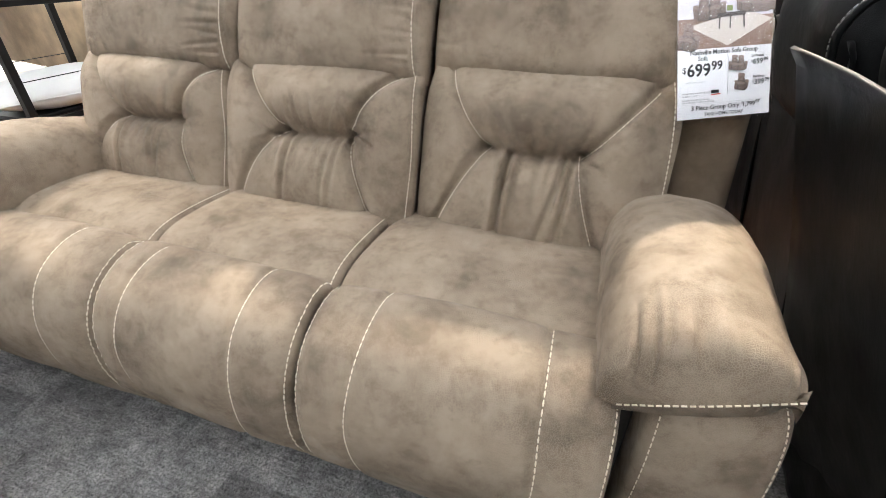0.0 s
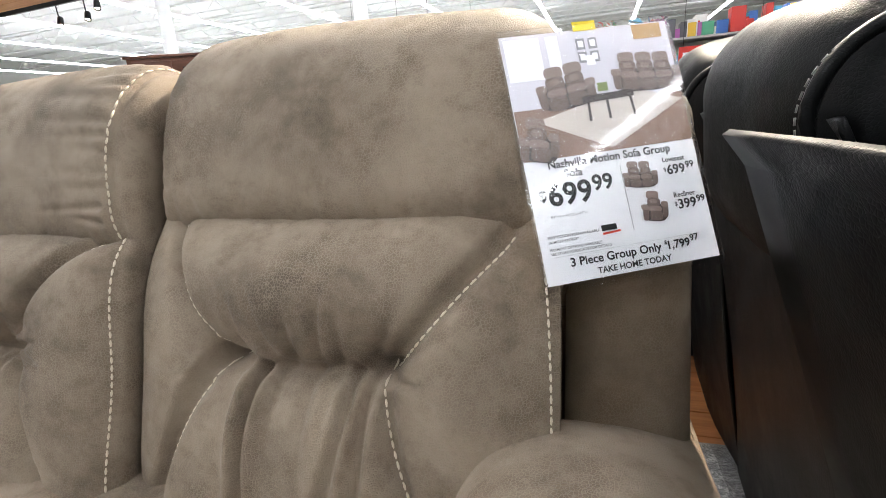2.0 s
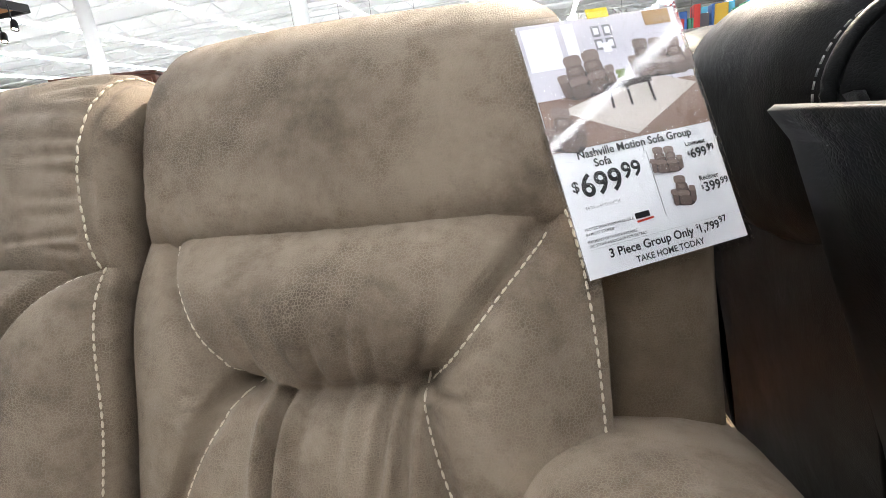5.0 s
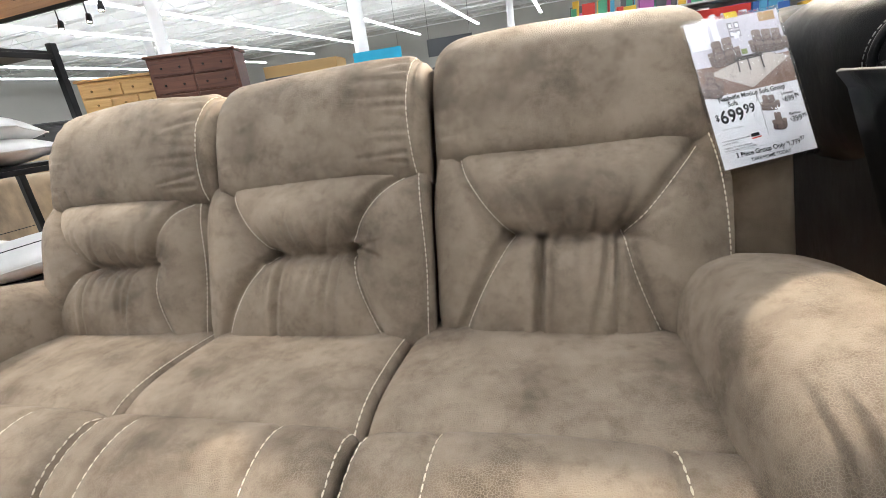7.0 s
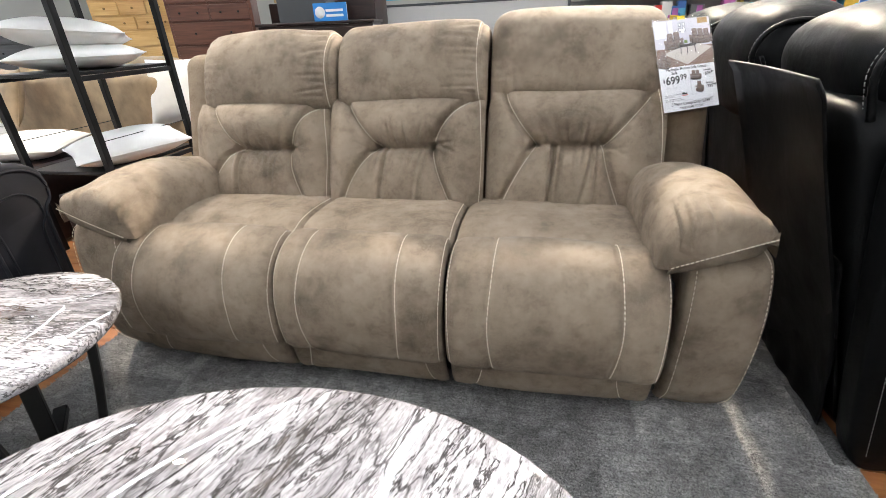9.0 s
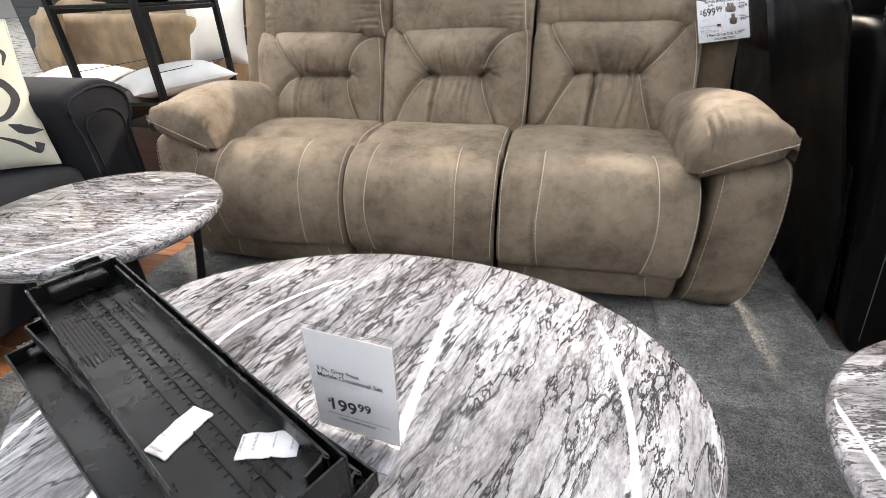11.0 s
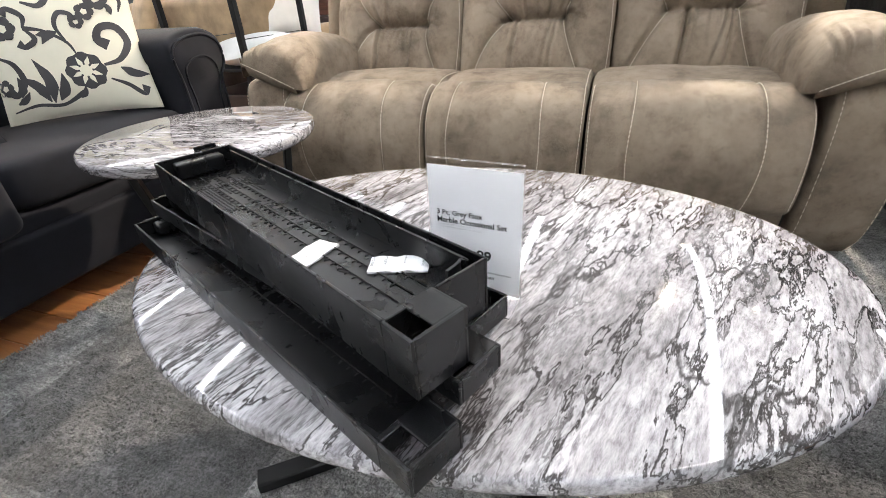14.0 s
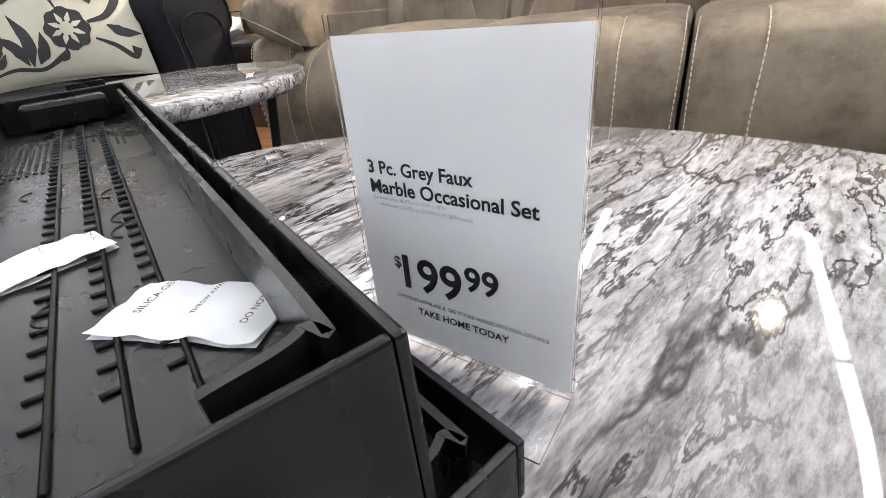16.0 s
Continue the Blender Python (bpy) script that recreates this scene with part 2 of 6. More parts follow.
FLOOR_WOOD = wood("orange_floor_wood", (0.46, 0.2, 0.075), (0.28, 0.1, 0.035), 1.0, 0.3)
PINE = wood("honey_pine", (0.68, 0.44, 0.18), (0.52, 0.3, 0.1), 0.8, 0.45)
WALNUT = wood("red_brown_wood", (0.16, 0.065, 0.04), (0.08, 0.03, 0.02), 0.8, 0.4)
ESPRESSO = wood("espresso_wood", (0.035, 0.018, 0.014), (0.015, 0.008, 0.007), 0.8, 0.35)
GREY_WOOD = wood("grey_painted_wood", (0.11, 0.115, 0.12), (0.07, 0.072, 0.078), 0.8, 0.5)
CANOPY_WOOD = wood("canopy_wood", (0.6, 0.3, 0.1), (0.42, 0.19, 0.06), 0.5, 0.5)
CARDBOARD = material("cardboard", (0.5, 0.33, 0.14), 0.8)
WHITE_PAINT = material("white_paint", (0.84, 0.85, 0.85), 0.6)
bumped(WHITE_PAINT, noise_tex(WHITE_PAINT, coords(WHITE_PAINT), 40, 4), 0.15, 0.003)
WALL_PAINT = material("wall_paint", (0.5, 0.5, 0.47), 0.8)
PANEL_GREY = material("grey_panel", (0.5, 0.5, 0.49), 0.6)
DARK_TRIM = material("dark_trim", (0.06, 0.065, 0.07), 0.5)
BLUE_PRINT = material("blue_print", (0.02, 0.22, 0.62), 0.4)
CYAN_PRINT = material("cyan_print", (0.02, 0.45, 0.72), 0.4)
RED_PAINT = material("red_paint", (0.55, 0.03, 0.02), 0.35)
ORANGE_TAG = material("orange_tag", (0.75, 0.16, 0.03), 0.5)
YELLOW_TAG = material("yellow_tag", (0.85, 0.65, 0.02), 0.5)
BRASS = material("dull_brass", (0.3, 0.2, 0.08), 0.4, 0.9)
GLOW = bpy.data.materials.new("tube_glow")
GLOW.use_nodes = True
g_ = GLOW.node_tree.nodes["Principled BSDF"]
g_.inputs["Emission Color"].default_value, g_.inputs["Emission Strength"].default_value = (0.90, 0.935, 1.0, 1), STRIP_POWER
BULB = bpy.data.materials.new("bulb_glow")
BULB.use_nodes = True
g_ = BULB.node_tree.nodes["Principled BSDF"]
g_.inputs["Emission Color"].default_value, g_.inputs["Emission Strength"].default_value = (1.0, 0.86, 0.66, 1), 60.0


# ---- mesh helpers ----
def mesh_of(name, verts, faces, mat, smooth=True):
    me = bpy.data.meshes.new(name)
    me.from_pydata([tuple(map(float, v)) for v in verts], [], [tuple(map(int, f)) for f in faces])
    me.materials.append(mat)
    if smooth:
        me.polygons.foreach_set("use_smooth", [True] * len(me.polygons))
    me.update()
    return me


def part(name, me, parent=None, label="", m=None):
    ob = new(name, me)
    if parent:
        ob.parent = parent
    if m is not None:
        ob.matrix_basis = m
    if label:
        ob["label"] = label
    return ob


ZONE = Matrix()  # where the part of the shop being built stands
BACK = pose(-0.22, 0.055, 0, 0, 0, -2.3)


def thing(name, label, category, group="", kind="", m=None, data=None):
    ob = new(name, data)
    ob.matrix_basis = ZONE @ m if m is not None else ZONE
    return tagged(ob, label, category, group, kind)


def box(name, size, centre, mat, bevel=0.004, segments=2, m=None, smooth=False):
    """A bevelled block, as mesh data."""
    bm = bmesh.new()
    bmesh.ops.create_cube(bm, size=1)
    bmesh.ops.scale(bm, vec=size, verts=bm.verts)
    if bevel:
        bmesh.ops.bevel(bm, geom=bm.edges, offset=min(bevel, 0.45 * min(size)), segments=segments, affect="EDGES", profile=0.5)
    bmesh.ops.translate(bm, vec=centre, verts=bm.verts)
    if m is not None:
        bmesh.ops.transform(bm, matrix=m, verts=bm.verts)
    me = bpy.data.meshes.new(name)
    bm.to_mesh(me)
    bm.free()
    me.materials.append(mat)
    if smooth:
        me.polygons.foreach_set("use_smooth", [True] * len(me.polygons))
    return me


def joined(name, meshes):
    """One mesh out of several."""
    bm = bmesh.new()
    mats = []
    for me in meshes:
        at = len(bm.faces)
        bm.from_mesh(me)
        bm.faces.ensure_lookup_table()
        for mat in me.materials:
            if mat not in mats:
                mats.append(mat)
        for f in bm.faces[at:]:
            f.material_index = mats.index(me.materials[f.material_index])
    out = bpy.data.meshes.new(name)
    bm.to_mesh(out)
    bm.free()
    for mat in mats:
        out.materials.append(mat)
    return out


def tube(name, points, radius, mat, sides=8, flat=None):
    """A swept bar along points; radius a number or one per point; flat = (half width, half height) for a rectangular bar."""
    pts = [Vector(p) for p in points]
    verts, faces = [], []
    for i, p in enumerate(pts):
        d = (pts[min(i + 1, len(pts) - 1)] - pts[max(i - 1, 0)]).normalized()
        side = d.cross(Vector((0, 0, 1)))
        side = side.normalized() if side.length > 0.05 else Vector((1, 0, 0))
        up = side.cross(d).normalized()
        r = radius[i] if isinstance(radius, (list, tuple)) else radius
        if flat:
            a, b = flat
            ring = [(a, b * 0.75), (a * 0.85, b), (-a * 0.85, b), (-a, b * 0.75), (-a, -b * 0.75), (-a * 0.85, -b), (a * 0.85, -b), (a, -b * 0.75)]
        else:
            ring = [(r * math.cos(2 * math.pi * k / sides), r * math.sin(2 * math.pi * k / sides)) for k in range(sides)]
        verts += [p + side * x + up * y for x, y in ring]
    n = 8 if flat else sides
    for i in range(len(pts) - 1):
        for k in range(n):
            faces.append((i * n + k, i * n + (k + 1) % n, (i + 1) * n + (k + 1) % n, (i + 1) * n + k))
    faces.append(tuple(range(n))[::-1])
    faces.append(tuple((len(pts) - 1) * n + k for k in range(n)))
    return mesh_of(name, verts, faces, mat, not flat)


def lathe(name, rings, mat, sides=40, ellipse=1.0):
    """A turned shape from (radius, height) rings, closed at both ends."""
    verts, faces = [], []
    for r, z in rings:
        for k in range(sides):
            a = 2 * math.pi * k / sides
            verts.append((r * math.cos(a), r * ellipse * math.sin(a), z))
    for i in range(len(rings) - 1):
        for k in range(sides):
            faces.append((i * sides + k, i * sides + (k + 1) % sides, (i + 1) * sides + (k + 1) % sides, (i + 1) * sides + k))
    faces.append(tuple(range(sides))[::-1])
    faces.append(tuple((len(rings) - 1) * sides + k for k in range(sides)))
    return mesh_of(name, verts, faces, mat)


def catmull(points, n):
    p = np.array(points, float)
    p = np.vstack([2 * p[0] - p[1], p, 2 * p[-1] - p[-2]])
    out = []
    for s in np.linspace(0, len(points) - 1, n):
        i = min(int(s), len(points) - 2)
        t = s - i
        a, b, c, d = p[i], p[i + 1], p[i + 2], p[i + 3]
        out.append(0.5 * (2 * b + (c - a) * t + (2 * a - 5 * b + 4 * c - d) * t * t + (3 * b - a - 3 * c + d) * t ** 3))
    return np.array(out)


def bezier(a, b, c, n=24):
    t = np.linspace(0, 1, n)[:, None]
    a, b, c = (np.array(q, float) for q in (a, b, c))
    return (1 - t) ** 2 * a + 2 * t * (1 - t) * b + t * t * c


def seam_distance(X, V, line):
    """Distance of grid places (X, V) from a polyline."""
    best = np.full(X.shape, 9.0)
    for (x0, v0), (x1, v1) in zip(line[:-1], line[1:]):
        dx, dv = x1 - x0, v1 - v0
        t = np.clip(((X - x0) * dx + (V - v0) * dv) / (dx * dx + dv * dv + 1e-12), 0, 1)
        best = np.minimum(best, np.hypot(X - x0 - t * dx, V - v0 - t * dv))
    return best


class Cushion:
    """A stuffed panel: width across x, an arc of length `length` along the curve `spine` (y, z), bulging outwards."""

    def __init__(self, x0, x1, spine, bulge, edge=0.05, nu=90, nv=80, back=0.03, round_u=0.09, round_v=0.09, flip=1.0):
        self.x0, self.x1, self.bulge, self.back, self.nu, self.nv = x0, x1, bulge, back, nu, nv
        c = catmull(spine, 240)
        seg = np.r_[0, np.cumsum(np.hypot(*np.diff(c, axis=0).T))]
        self.length = seg[-1]
        self.spine, self.seg = c, seg
        d = np.gradient(c, axis=0)
        d /= np.linalg.norm(d, axis=1)[:, None]
        self.normal = np.c_[-d[:, 1], d[:, 0]] * flip
        self.round_u, self.round_v = round_u, round_v
        self.grooves, self.folds, self.swells = [], [], []
        self.soft_u, self.corner = 0.5, 0.0

    def groove(self, line, depth=0.012, width=0.012):
        self.grooves.append((np.array(line, float), depth, width))

    def depth(self, X, S):
        """X metres from the middle, S metres along the spine."""
        w, h = (self.x1 - self.x0) / 2, self.length / 2
        eu = np.clip((w - np.abs(X)) / self.round_u, 0, 1)
        ev = np.clip((h - np.abs(S - h)) / self.round_v, 0, 1)
        side = (1 - (1 - eu) ** 2) ** self.soft_u * np.sqrt(1 - (1 - ev) ** 2)
        crown = 0.72 + 0.28 * (1 - (X / w) ** 2) * (1 - ((S - h) / h) ** 2)
        d = self.bulge * side * crown
        for line, depth, width in self.grooves:
            d = d - depth * np.exp(-(seam_distance(X, S, line) / width) ** 2) * np.minimum(1, side * 1.5)
        for (x, s, rx, rs, amount) in self.swells:
            d = d + amount * np.exp(-((X - x) / rx) ** 2 - ((S - s) / rs) ** 2) * side
        for line, depth, width in self.folds:
            line = np.array(line, float)
            dist = seam_distance(X, S, line)
            l = np.linalg.norm(line[-1] - line[0]) + 1e-6
            t = np.clip(((X - line[0][0]) * (line[-1][0] - line[0][0]) + (S - line[0][1]) * (line[-1][1] - line[0][1])) / l ** 2, 0, 1)
            d = d + (-depth * np.exp(-(dist / width) ** 2) + 0.5 * depth * np.exp(-((dist - 2.2 * width) / (1.4 * width)) ** 2)) * (1 - 0.8 * t) * side
        return d

    def place(self, X, S, lift=0.0):
        i = np.clip(S / self.length, 0, 1) * (len(self.seg) - 1)
        y = np.interp(S, self.seg, self.spine[:, 0])
        z = np.interp(S, self.seg, self.spine[:, 1])
        ny = np.interp(S, self.seg, self.normal[:, 0])
        nz = np.interp(S, self.seg, self.normal[:, 1])
        d = self.depth(X, S) + lift
        wob = 0.0035 * np.sin(9.0 * X + 5.0 * S + 7.0 * self.x0)
        X = X * (1 - self.corner * np.abs(2 * S / self.length - 1) ** 5)
        return np.stack([X + (self.x0 + self.x1) / 2, y + ny * (d + wob), z + nz * (d + wob)], -1)

    def mesh(self, name, mat):
        nu, nv = self.nu, self.nv
        a = np.sin(np.linspace(-1, 1, nu) * math.pi / 2) * 0.55 + np.linspace(-1, 1, nu) * 0.45
        b = (np.sin(np.linspace(-1, 1, nv) * math.pi / 2) * 0.55 + np.linspace(-1, 1, nv) * 0.45 + 1) / 2
        X, S = np.meshgrid(a * (self.x1 - self.x0) / 2, b * self.length, indexing="ij")
        front = self.place(X, S)
        y = np.interp(S, self.seg, self.spine[:, 0])
        z = np.interp(S, self.seg, self.spine[:, 1])
        ny = np.interp(S, self.seg, self.normal[:, 0])
        nz = np.interp(S, self.seg, self.normal[:, 1])
        behind = np.stack([X * 0.97 * (1 - self.corner * np.abs(2 * S / self.length - 1) ** 5) + (self.x0 + self.x1) / 2, y - ny * self.back, z - nz * self.back], -1)
        verts = np.vstack([front.reshape(-1, 3), behind.reshape(-1, 3)])
        idx = np.arange(nu * nv).reshape(nu, nv)
        q = np.stack([idx[:-1, :-1], idx[1:, :-1], idx[1:, 1:], idx[:-1, 1:]], -1).reshape(-1, 4)
        k = nu * nv
        faces = [tuple(f) for f in q] + [tuple(f[::-1] + k) for f in q]
        rim = list(idx[:, 0]) + list(idx[-1, 1:]) + list(idx[-2::-1, -1]) + list(idx[0, -2:0:-1])
        for i, p in enumerate(rim):
            r = rim[(i + 1) % len(rim)]
            faces.append((r, p, p + k, r + k))
        return mesh_of(name, verts, faces, mat)

    def stitches(self, name, lines, step=0.0125, dash=0.0095, radius=0.0017, lift=0.001):
        """Thread dashes along lines on the surface, as one mesh."""
        verts, faces = [], []
        for line in lines:
            line = np.array(line, float)
            seg = np.r_[0, np.cumsum(np.hypot(*np.diff(line, axis=0).T))]
            n = int(seg[-1] / step)
            for i in range(n):
                ends = []
                for s in (i * step, i * step + dash * 0.5, i * step + dash):
                    x, v = np.interp(s, seg, line[:, 0]), np.interp(s, seg, line[:, 1])
                    ends.append(self.place(np.array(x), np.array(v), lift))
                ends[1] = ends[1] + (ends[1] - (ends[0] + ends[2]) / 2) * 0.0
                d = ends[2] - ends[0]
                d = d / (np.linalg.norm(d) + 1e-9)
                side = np.cross(d, (0, -0.7, 0.7))
                side = side / (np.linalg.norm(side) + 1e-9)
                up = np.cross(side, d)
                at = len(verts)
                for e, k in ((ends[0], 0.6), (ends[1], 1.15), (ends[2], 0.6)):
                    for a in range(5):
                        w = 2 * math.pi * a / 5
                        verts.append(e + (side * math.cos(w) + up * math.sin(w)) * radius * k)
                for r in range(2):
                    for a in range(5):
                        faces.append((at + r * 5 + a, at + r * 5 + (a + 1) % 5, at + r * 5 + 5 + (a + 1) % 5, at + r * 5 + 5 + a))
                faces.append(tuple(at + a for a in range(5))[::-1])
                faces.append(tuple(at + 10 + a for a in range(5)))
        return mesh_of(name, verts, faces, THREAD)


# ---- letters ----
def letters(txt, bold):
    """A flat mesh of the words in the built-in font, one unit high, starting at the origin."""
    cu = bpy.data.curves.new("text", "FONT")
    cu.body, cu.size, cu.offset, cu.resolution_u, cu.fill_mode = txt, 1.0, bold, 3, "FRONT"
    tmp = new("text", cu)
    bpy.context.view_layer.update()
    me = bpy.data.meshes.new_from_object(tmp.evaluated_get(bpy.context.evaluated_depsgraph_get()))
    bpy.data.objects.remove(tmp)
    bpy.data.curves.remove(cu)
    x = [v.co.x for v in me.vertices]
    return me, min(x), max(x)


WORDS = {}
for words, bold in (
        (("3 Pc. Grey Faux", "Marble Occasional Set", "$", "199", "99", "TAKE HOME TODAY", "Nashville Motion Sofa Group", "Sofa", "699", "Loveseat", "399", "Recliner", "3 Piece Group Only", "1,799", "97", "BIG SALE"), 0.022),
        (('Cocktail table: 46.5"L x 31.5"W x 18"H', '2 - End tables: 23.50"L x 23.50"W x 21.26"H (each)', "OPTIONS AVAILABLE, SEE STORE ASSOCIATE FOR DETAILS", '84"W x 41"D x 42"H', "PROTECTION PLAN AVAILABLE", "IN MOST STORES*", "PAYMENT OPTIONS AVAILABLE", "SEE STORE ASSOCIATE FOR DETAILS", "DO NOT EAT", "SILICA GEL", "THROW AWAY", "DESICCANT"), 0.004)):
    for w_ in words:
        WORDS[w_] = letters(w_, bold)


def writing(txt, parent, m, x0, x1, y, mat, label="printed line", tall=1.0):
    """Words laid from x0 to x1 on the line y of the plane m."""
    me, a, b = WORDS[txt]
    me = me.copy()
    k = (x1 - x0) / (b - a)
    me.transform(Matrix.Diagonal((k, k * tall, 1, 1)) @ Matrix.Translation((-a, 0, 0)))
    me.materials.clear()
    me.materials.append(mat)
    return part("lettering", me, parent, label, m @ pose(x0, y, 0))


# ---- structure ----
part_floor = thing("floor", "pale sealed concrete shop floor with stains", "floor", kind="structure",
                   data=box("floor", (46, 46, 0.2), (-8, 9, -0.12), CONCRETE, 0))


def plank_floor():
    ob = thing("floor_wood", "orange-brown wooden plank floor of the display area", "floor", kind="structure")
    mesh = box("plank", (1.2, 0.128, 0.018), (0, 0, 0), FLOOR_WOOD, 0.002, 1)
    for c in range(7):
        for r in range(18):
            part("plank", mesh, ob, m=pose(-2.9 + 1.203 * c + 0.4 * (r % 3), -1.872 + 0.1305 * r, -0.011))
    for c in range(7):
        for r in range(18, 30):
            part("plank", mesh, ob, m=pose(-2.9 + 1.203 * c + 0.4 * (r % 3), -1.872 + 0.1305 * r, -0.011))
    return ob


def rug():
    """A thick rug with a slightly wavy pile and a pale bound edge."""
    x0, x1, y0, y1, nx, ny = -1.262, 1.415, -1.955, 0.9, 120, 120
    verts, faces = [], []
    for i in range(nx):
        for j in range(ny):
            x, y = x0 + (x1 - x0) * i / (nx - 1), y0 + (y1 - y0) * j / (ny - 1)
            h = 0.012 + 0.0035 * noise.noise((x * 5, y * 5, 0)) + 0.002 * noise.noise((x * 21, y * 21, 3))
            e = min(i, j, nx - 1 - i, ny - 1 - j)
            w = 0.006 * noise.noise((x * 3, y * 3, 9)) if e == 0 else 0
            verts.append((x + w, y + w, 0.001 if e == 0 else h))
    for i in range(nx - 1):
        for j in range(ny - 1):
            a = i * ny + j
            faces.append((a, a + ny, a + ny + 1, a + 1))
    ob = thing("area_rug", "thick grey patchwork area rug with a cut pile", "rug", data=mesh_of("area_rug", verts, faces, RUG))
    rnd = random.Random(4)
    v2, f2 = [], []
    for k in range(60000):
        x, y = rnd.uniform(x0 + 0.01, x1 - 0.01), rnd.uniform(y0 + 0.01, -0.35)
        r, a, h = rnd.uniform(0.002, 0.0042), rnd.uniform(0, 6.28), rnd.uniform(0.006, 0.012)
        z = 0.012 + 0.0035 * noise.noise((x * 5, y * 5, 0)) - 0.001
        lx, ly = rnd.uniform(-0.006, 0.006), rnd.uniform(-0.006, 0.006)
        at = len(v2)
        for q in range(3):
            v2.append((x + r * math.cos(a + q * 2.09), y + r * math.sin(a + q * 2.09), z))
        v2.append((x + lx, y + ly, z + h))
        f2 += [(at, at + 1, at + 3), (at + 1, at + 2, at + 3), (at + 2, at, at + 3)]
    tagged(part("pile_layer", mesh_of("pile", v2, f2, RUG), ob), kind="stuff")
    part("bound_edge", tube("bound_edge", [(x0 + 0.02 * i, y0 - 0.002 + 0.004 * noise.noise((i * 0.21, 0, 0)), 0.006) for i in range(134)], 0.005, PANEL_GREY, 6), ob, "pale bound edge")
    return ob


def walls():
    for nm, size, at in (("wall_north", (46.4, 0.2, 6), (-8, 32.1, 3)), ("wall_south", (46.4, 0.2, 6), (-8, -14.1, 3)),
                         ("wall_west", (0.2, 46, 6), (-31.1, 9, 3)), ("wall_east", (0.2, 46, 6), (15.1, 9, 3))):
        thing(nm, "plain off-white painted shop wall", "wall", kind="structure", data=box(nm, size, at, WALL_PAINT, 0))
    deck = [box("deck", (46.4, 46.4, 0.15), (-8, 9, 5.98), WHITE_PAINT, 0)]
    for k in range(32):
        deck.append(box("rib", (46, 0.18, 0.05), (-8, -12 + 1.38 * k, 5.88), WHITE_PAINT, 0))
    thing("ceiling", "white-painted ribbed metal roof deck", "ceiling", kind="structure", data=joined("ceiling", deck))


def joist(y):
    """An open-web steel roof joist along x."""
    bars = [tube("chord", [(-30, y, 5.82), (14, y, 5.82)], 0.04, WHITE_PAINT, 4), tube("chord", [(-30, y, 5.22), (14, y, 5.22)], 0.035, WHITE_PAINT, 4)]
    pts = []
    for k in range(64):
        pts.append((-30 + 0.7 * k, y, 5.8 if k % 2 else 5.24))
    bars.append(tube("web", pts, 0.018, WHITE_PAINT, 4))
    return thing("roof_joist", "white open-web steel roof joist", "joist", "roof joists", "structure", data=joined("roof_joist", bars))


def column(x, y):
    ob = thing("column", "white-painted round steel column on the shop floor", "column", "columns", "structure", m=pose(x, y, 0))
    part("shaft", lathe("shaft", [(0.19, 0.0), (0.19, 0.1), (0.16, 0.12), (0.16, 5.2)], WHITE_PAINT, 24), ob)
    part("cap_plate", box("cap_plate", (0.5, 0.5, 0.04), (0, 0, 5.23), WHITE_PAINT), ob)
    return ob


def strip_light(x, y0, y1):
    ob = thing("strip_light", "long bright white fluorescent strip light hung from the roof", "strip light", "strip lights", m=pose(x, 0, 4.5))
    part("tube", box("tube", (0.14, y1 - y0, 0.03), (0, (y0 + y1) / 2, 0), GLOW, 0.008), ob, "glowing white tube")
    part("housing", box("housing", (0.06, y1 - y0, 0.06), (0, (y0 + y1) / 2, 0.047), WHITE_PAINT, 0.01), ob, "white metal housing")
    for k in range(6):
        part("hanger", tube("hanger", [(0, y0 + 1 + (y1 - y0 - 2) * k / 5, 0.08), (0, y0 + 1 + (y1 - y0 - 2) * k / 5, 1.4)], 0.006, WHITE_PAINT, 5), ob)
    return ob


plank_floor()
rug()
walls()
ZONE = BACK
for k in range(12):
    joist(-9 + 3.4 * k)
for x, y in ((-3.9, 9.6), (-9.5, 9.6), (6.0, 9.6), (-16.5, 16.0), (-1.95, 22.0), (-9.5, 22.0)):
    column(x, y)
for x in (9.15, 5.8, 2.45, -0.85, -4.2, -7.6, -11.0, -14.5, -18.0, -21.5, -25.0):
    strip_light(x, -11.0, 26.0)


def track_light(x, y, z, aim, power):
    """A black spotlight head on a stem, with its lamp."""
    ob = thing("track_light", "small black track spotlight with a warm bulb", "spotlight", "track spotlights", m=pose(x, y, z))
    m = look((0, 0, 0), Vector(aim) - Vector((x, y, z)))
    can = lathe("can", [(0.035, 0.14), (0.045, 0.12), (0.05, -0.01), (0.047, -0.014), (0.04, 0.0), (0.034, 0.02)], BLACK_METAL, 20)
    part("can", can, ob, m=m)
    part("bulb", lathe("bulb", [(0.012, 0.03), (0.033, 0.015), (0.03, 0.002), (0.012, -0.004)], BULB, 16), ob, "glowing warm bulb", m)
    part("stem", tube("stem", [(0, 0, 0.08), (0, 0, 0.345)], 0.01, BLACK_METAL, 6), ob)
    if power:
        lamp = bpy.data.lights.new("spot_lamp", "SPOT")
        lamp.energy, lamp.color, lamp.spot_size, lamp.spot_blend, lamp.shadow_soft_size = power, (1.0, 0.86, 0.69), radians(64), 0.6, 0.045
        l = new("spot_lamp", lamp)
        l.parent, l.matrix_basis = ob, m @ pose(0, 0, -0.02)
    return ob


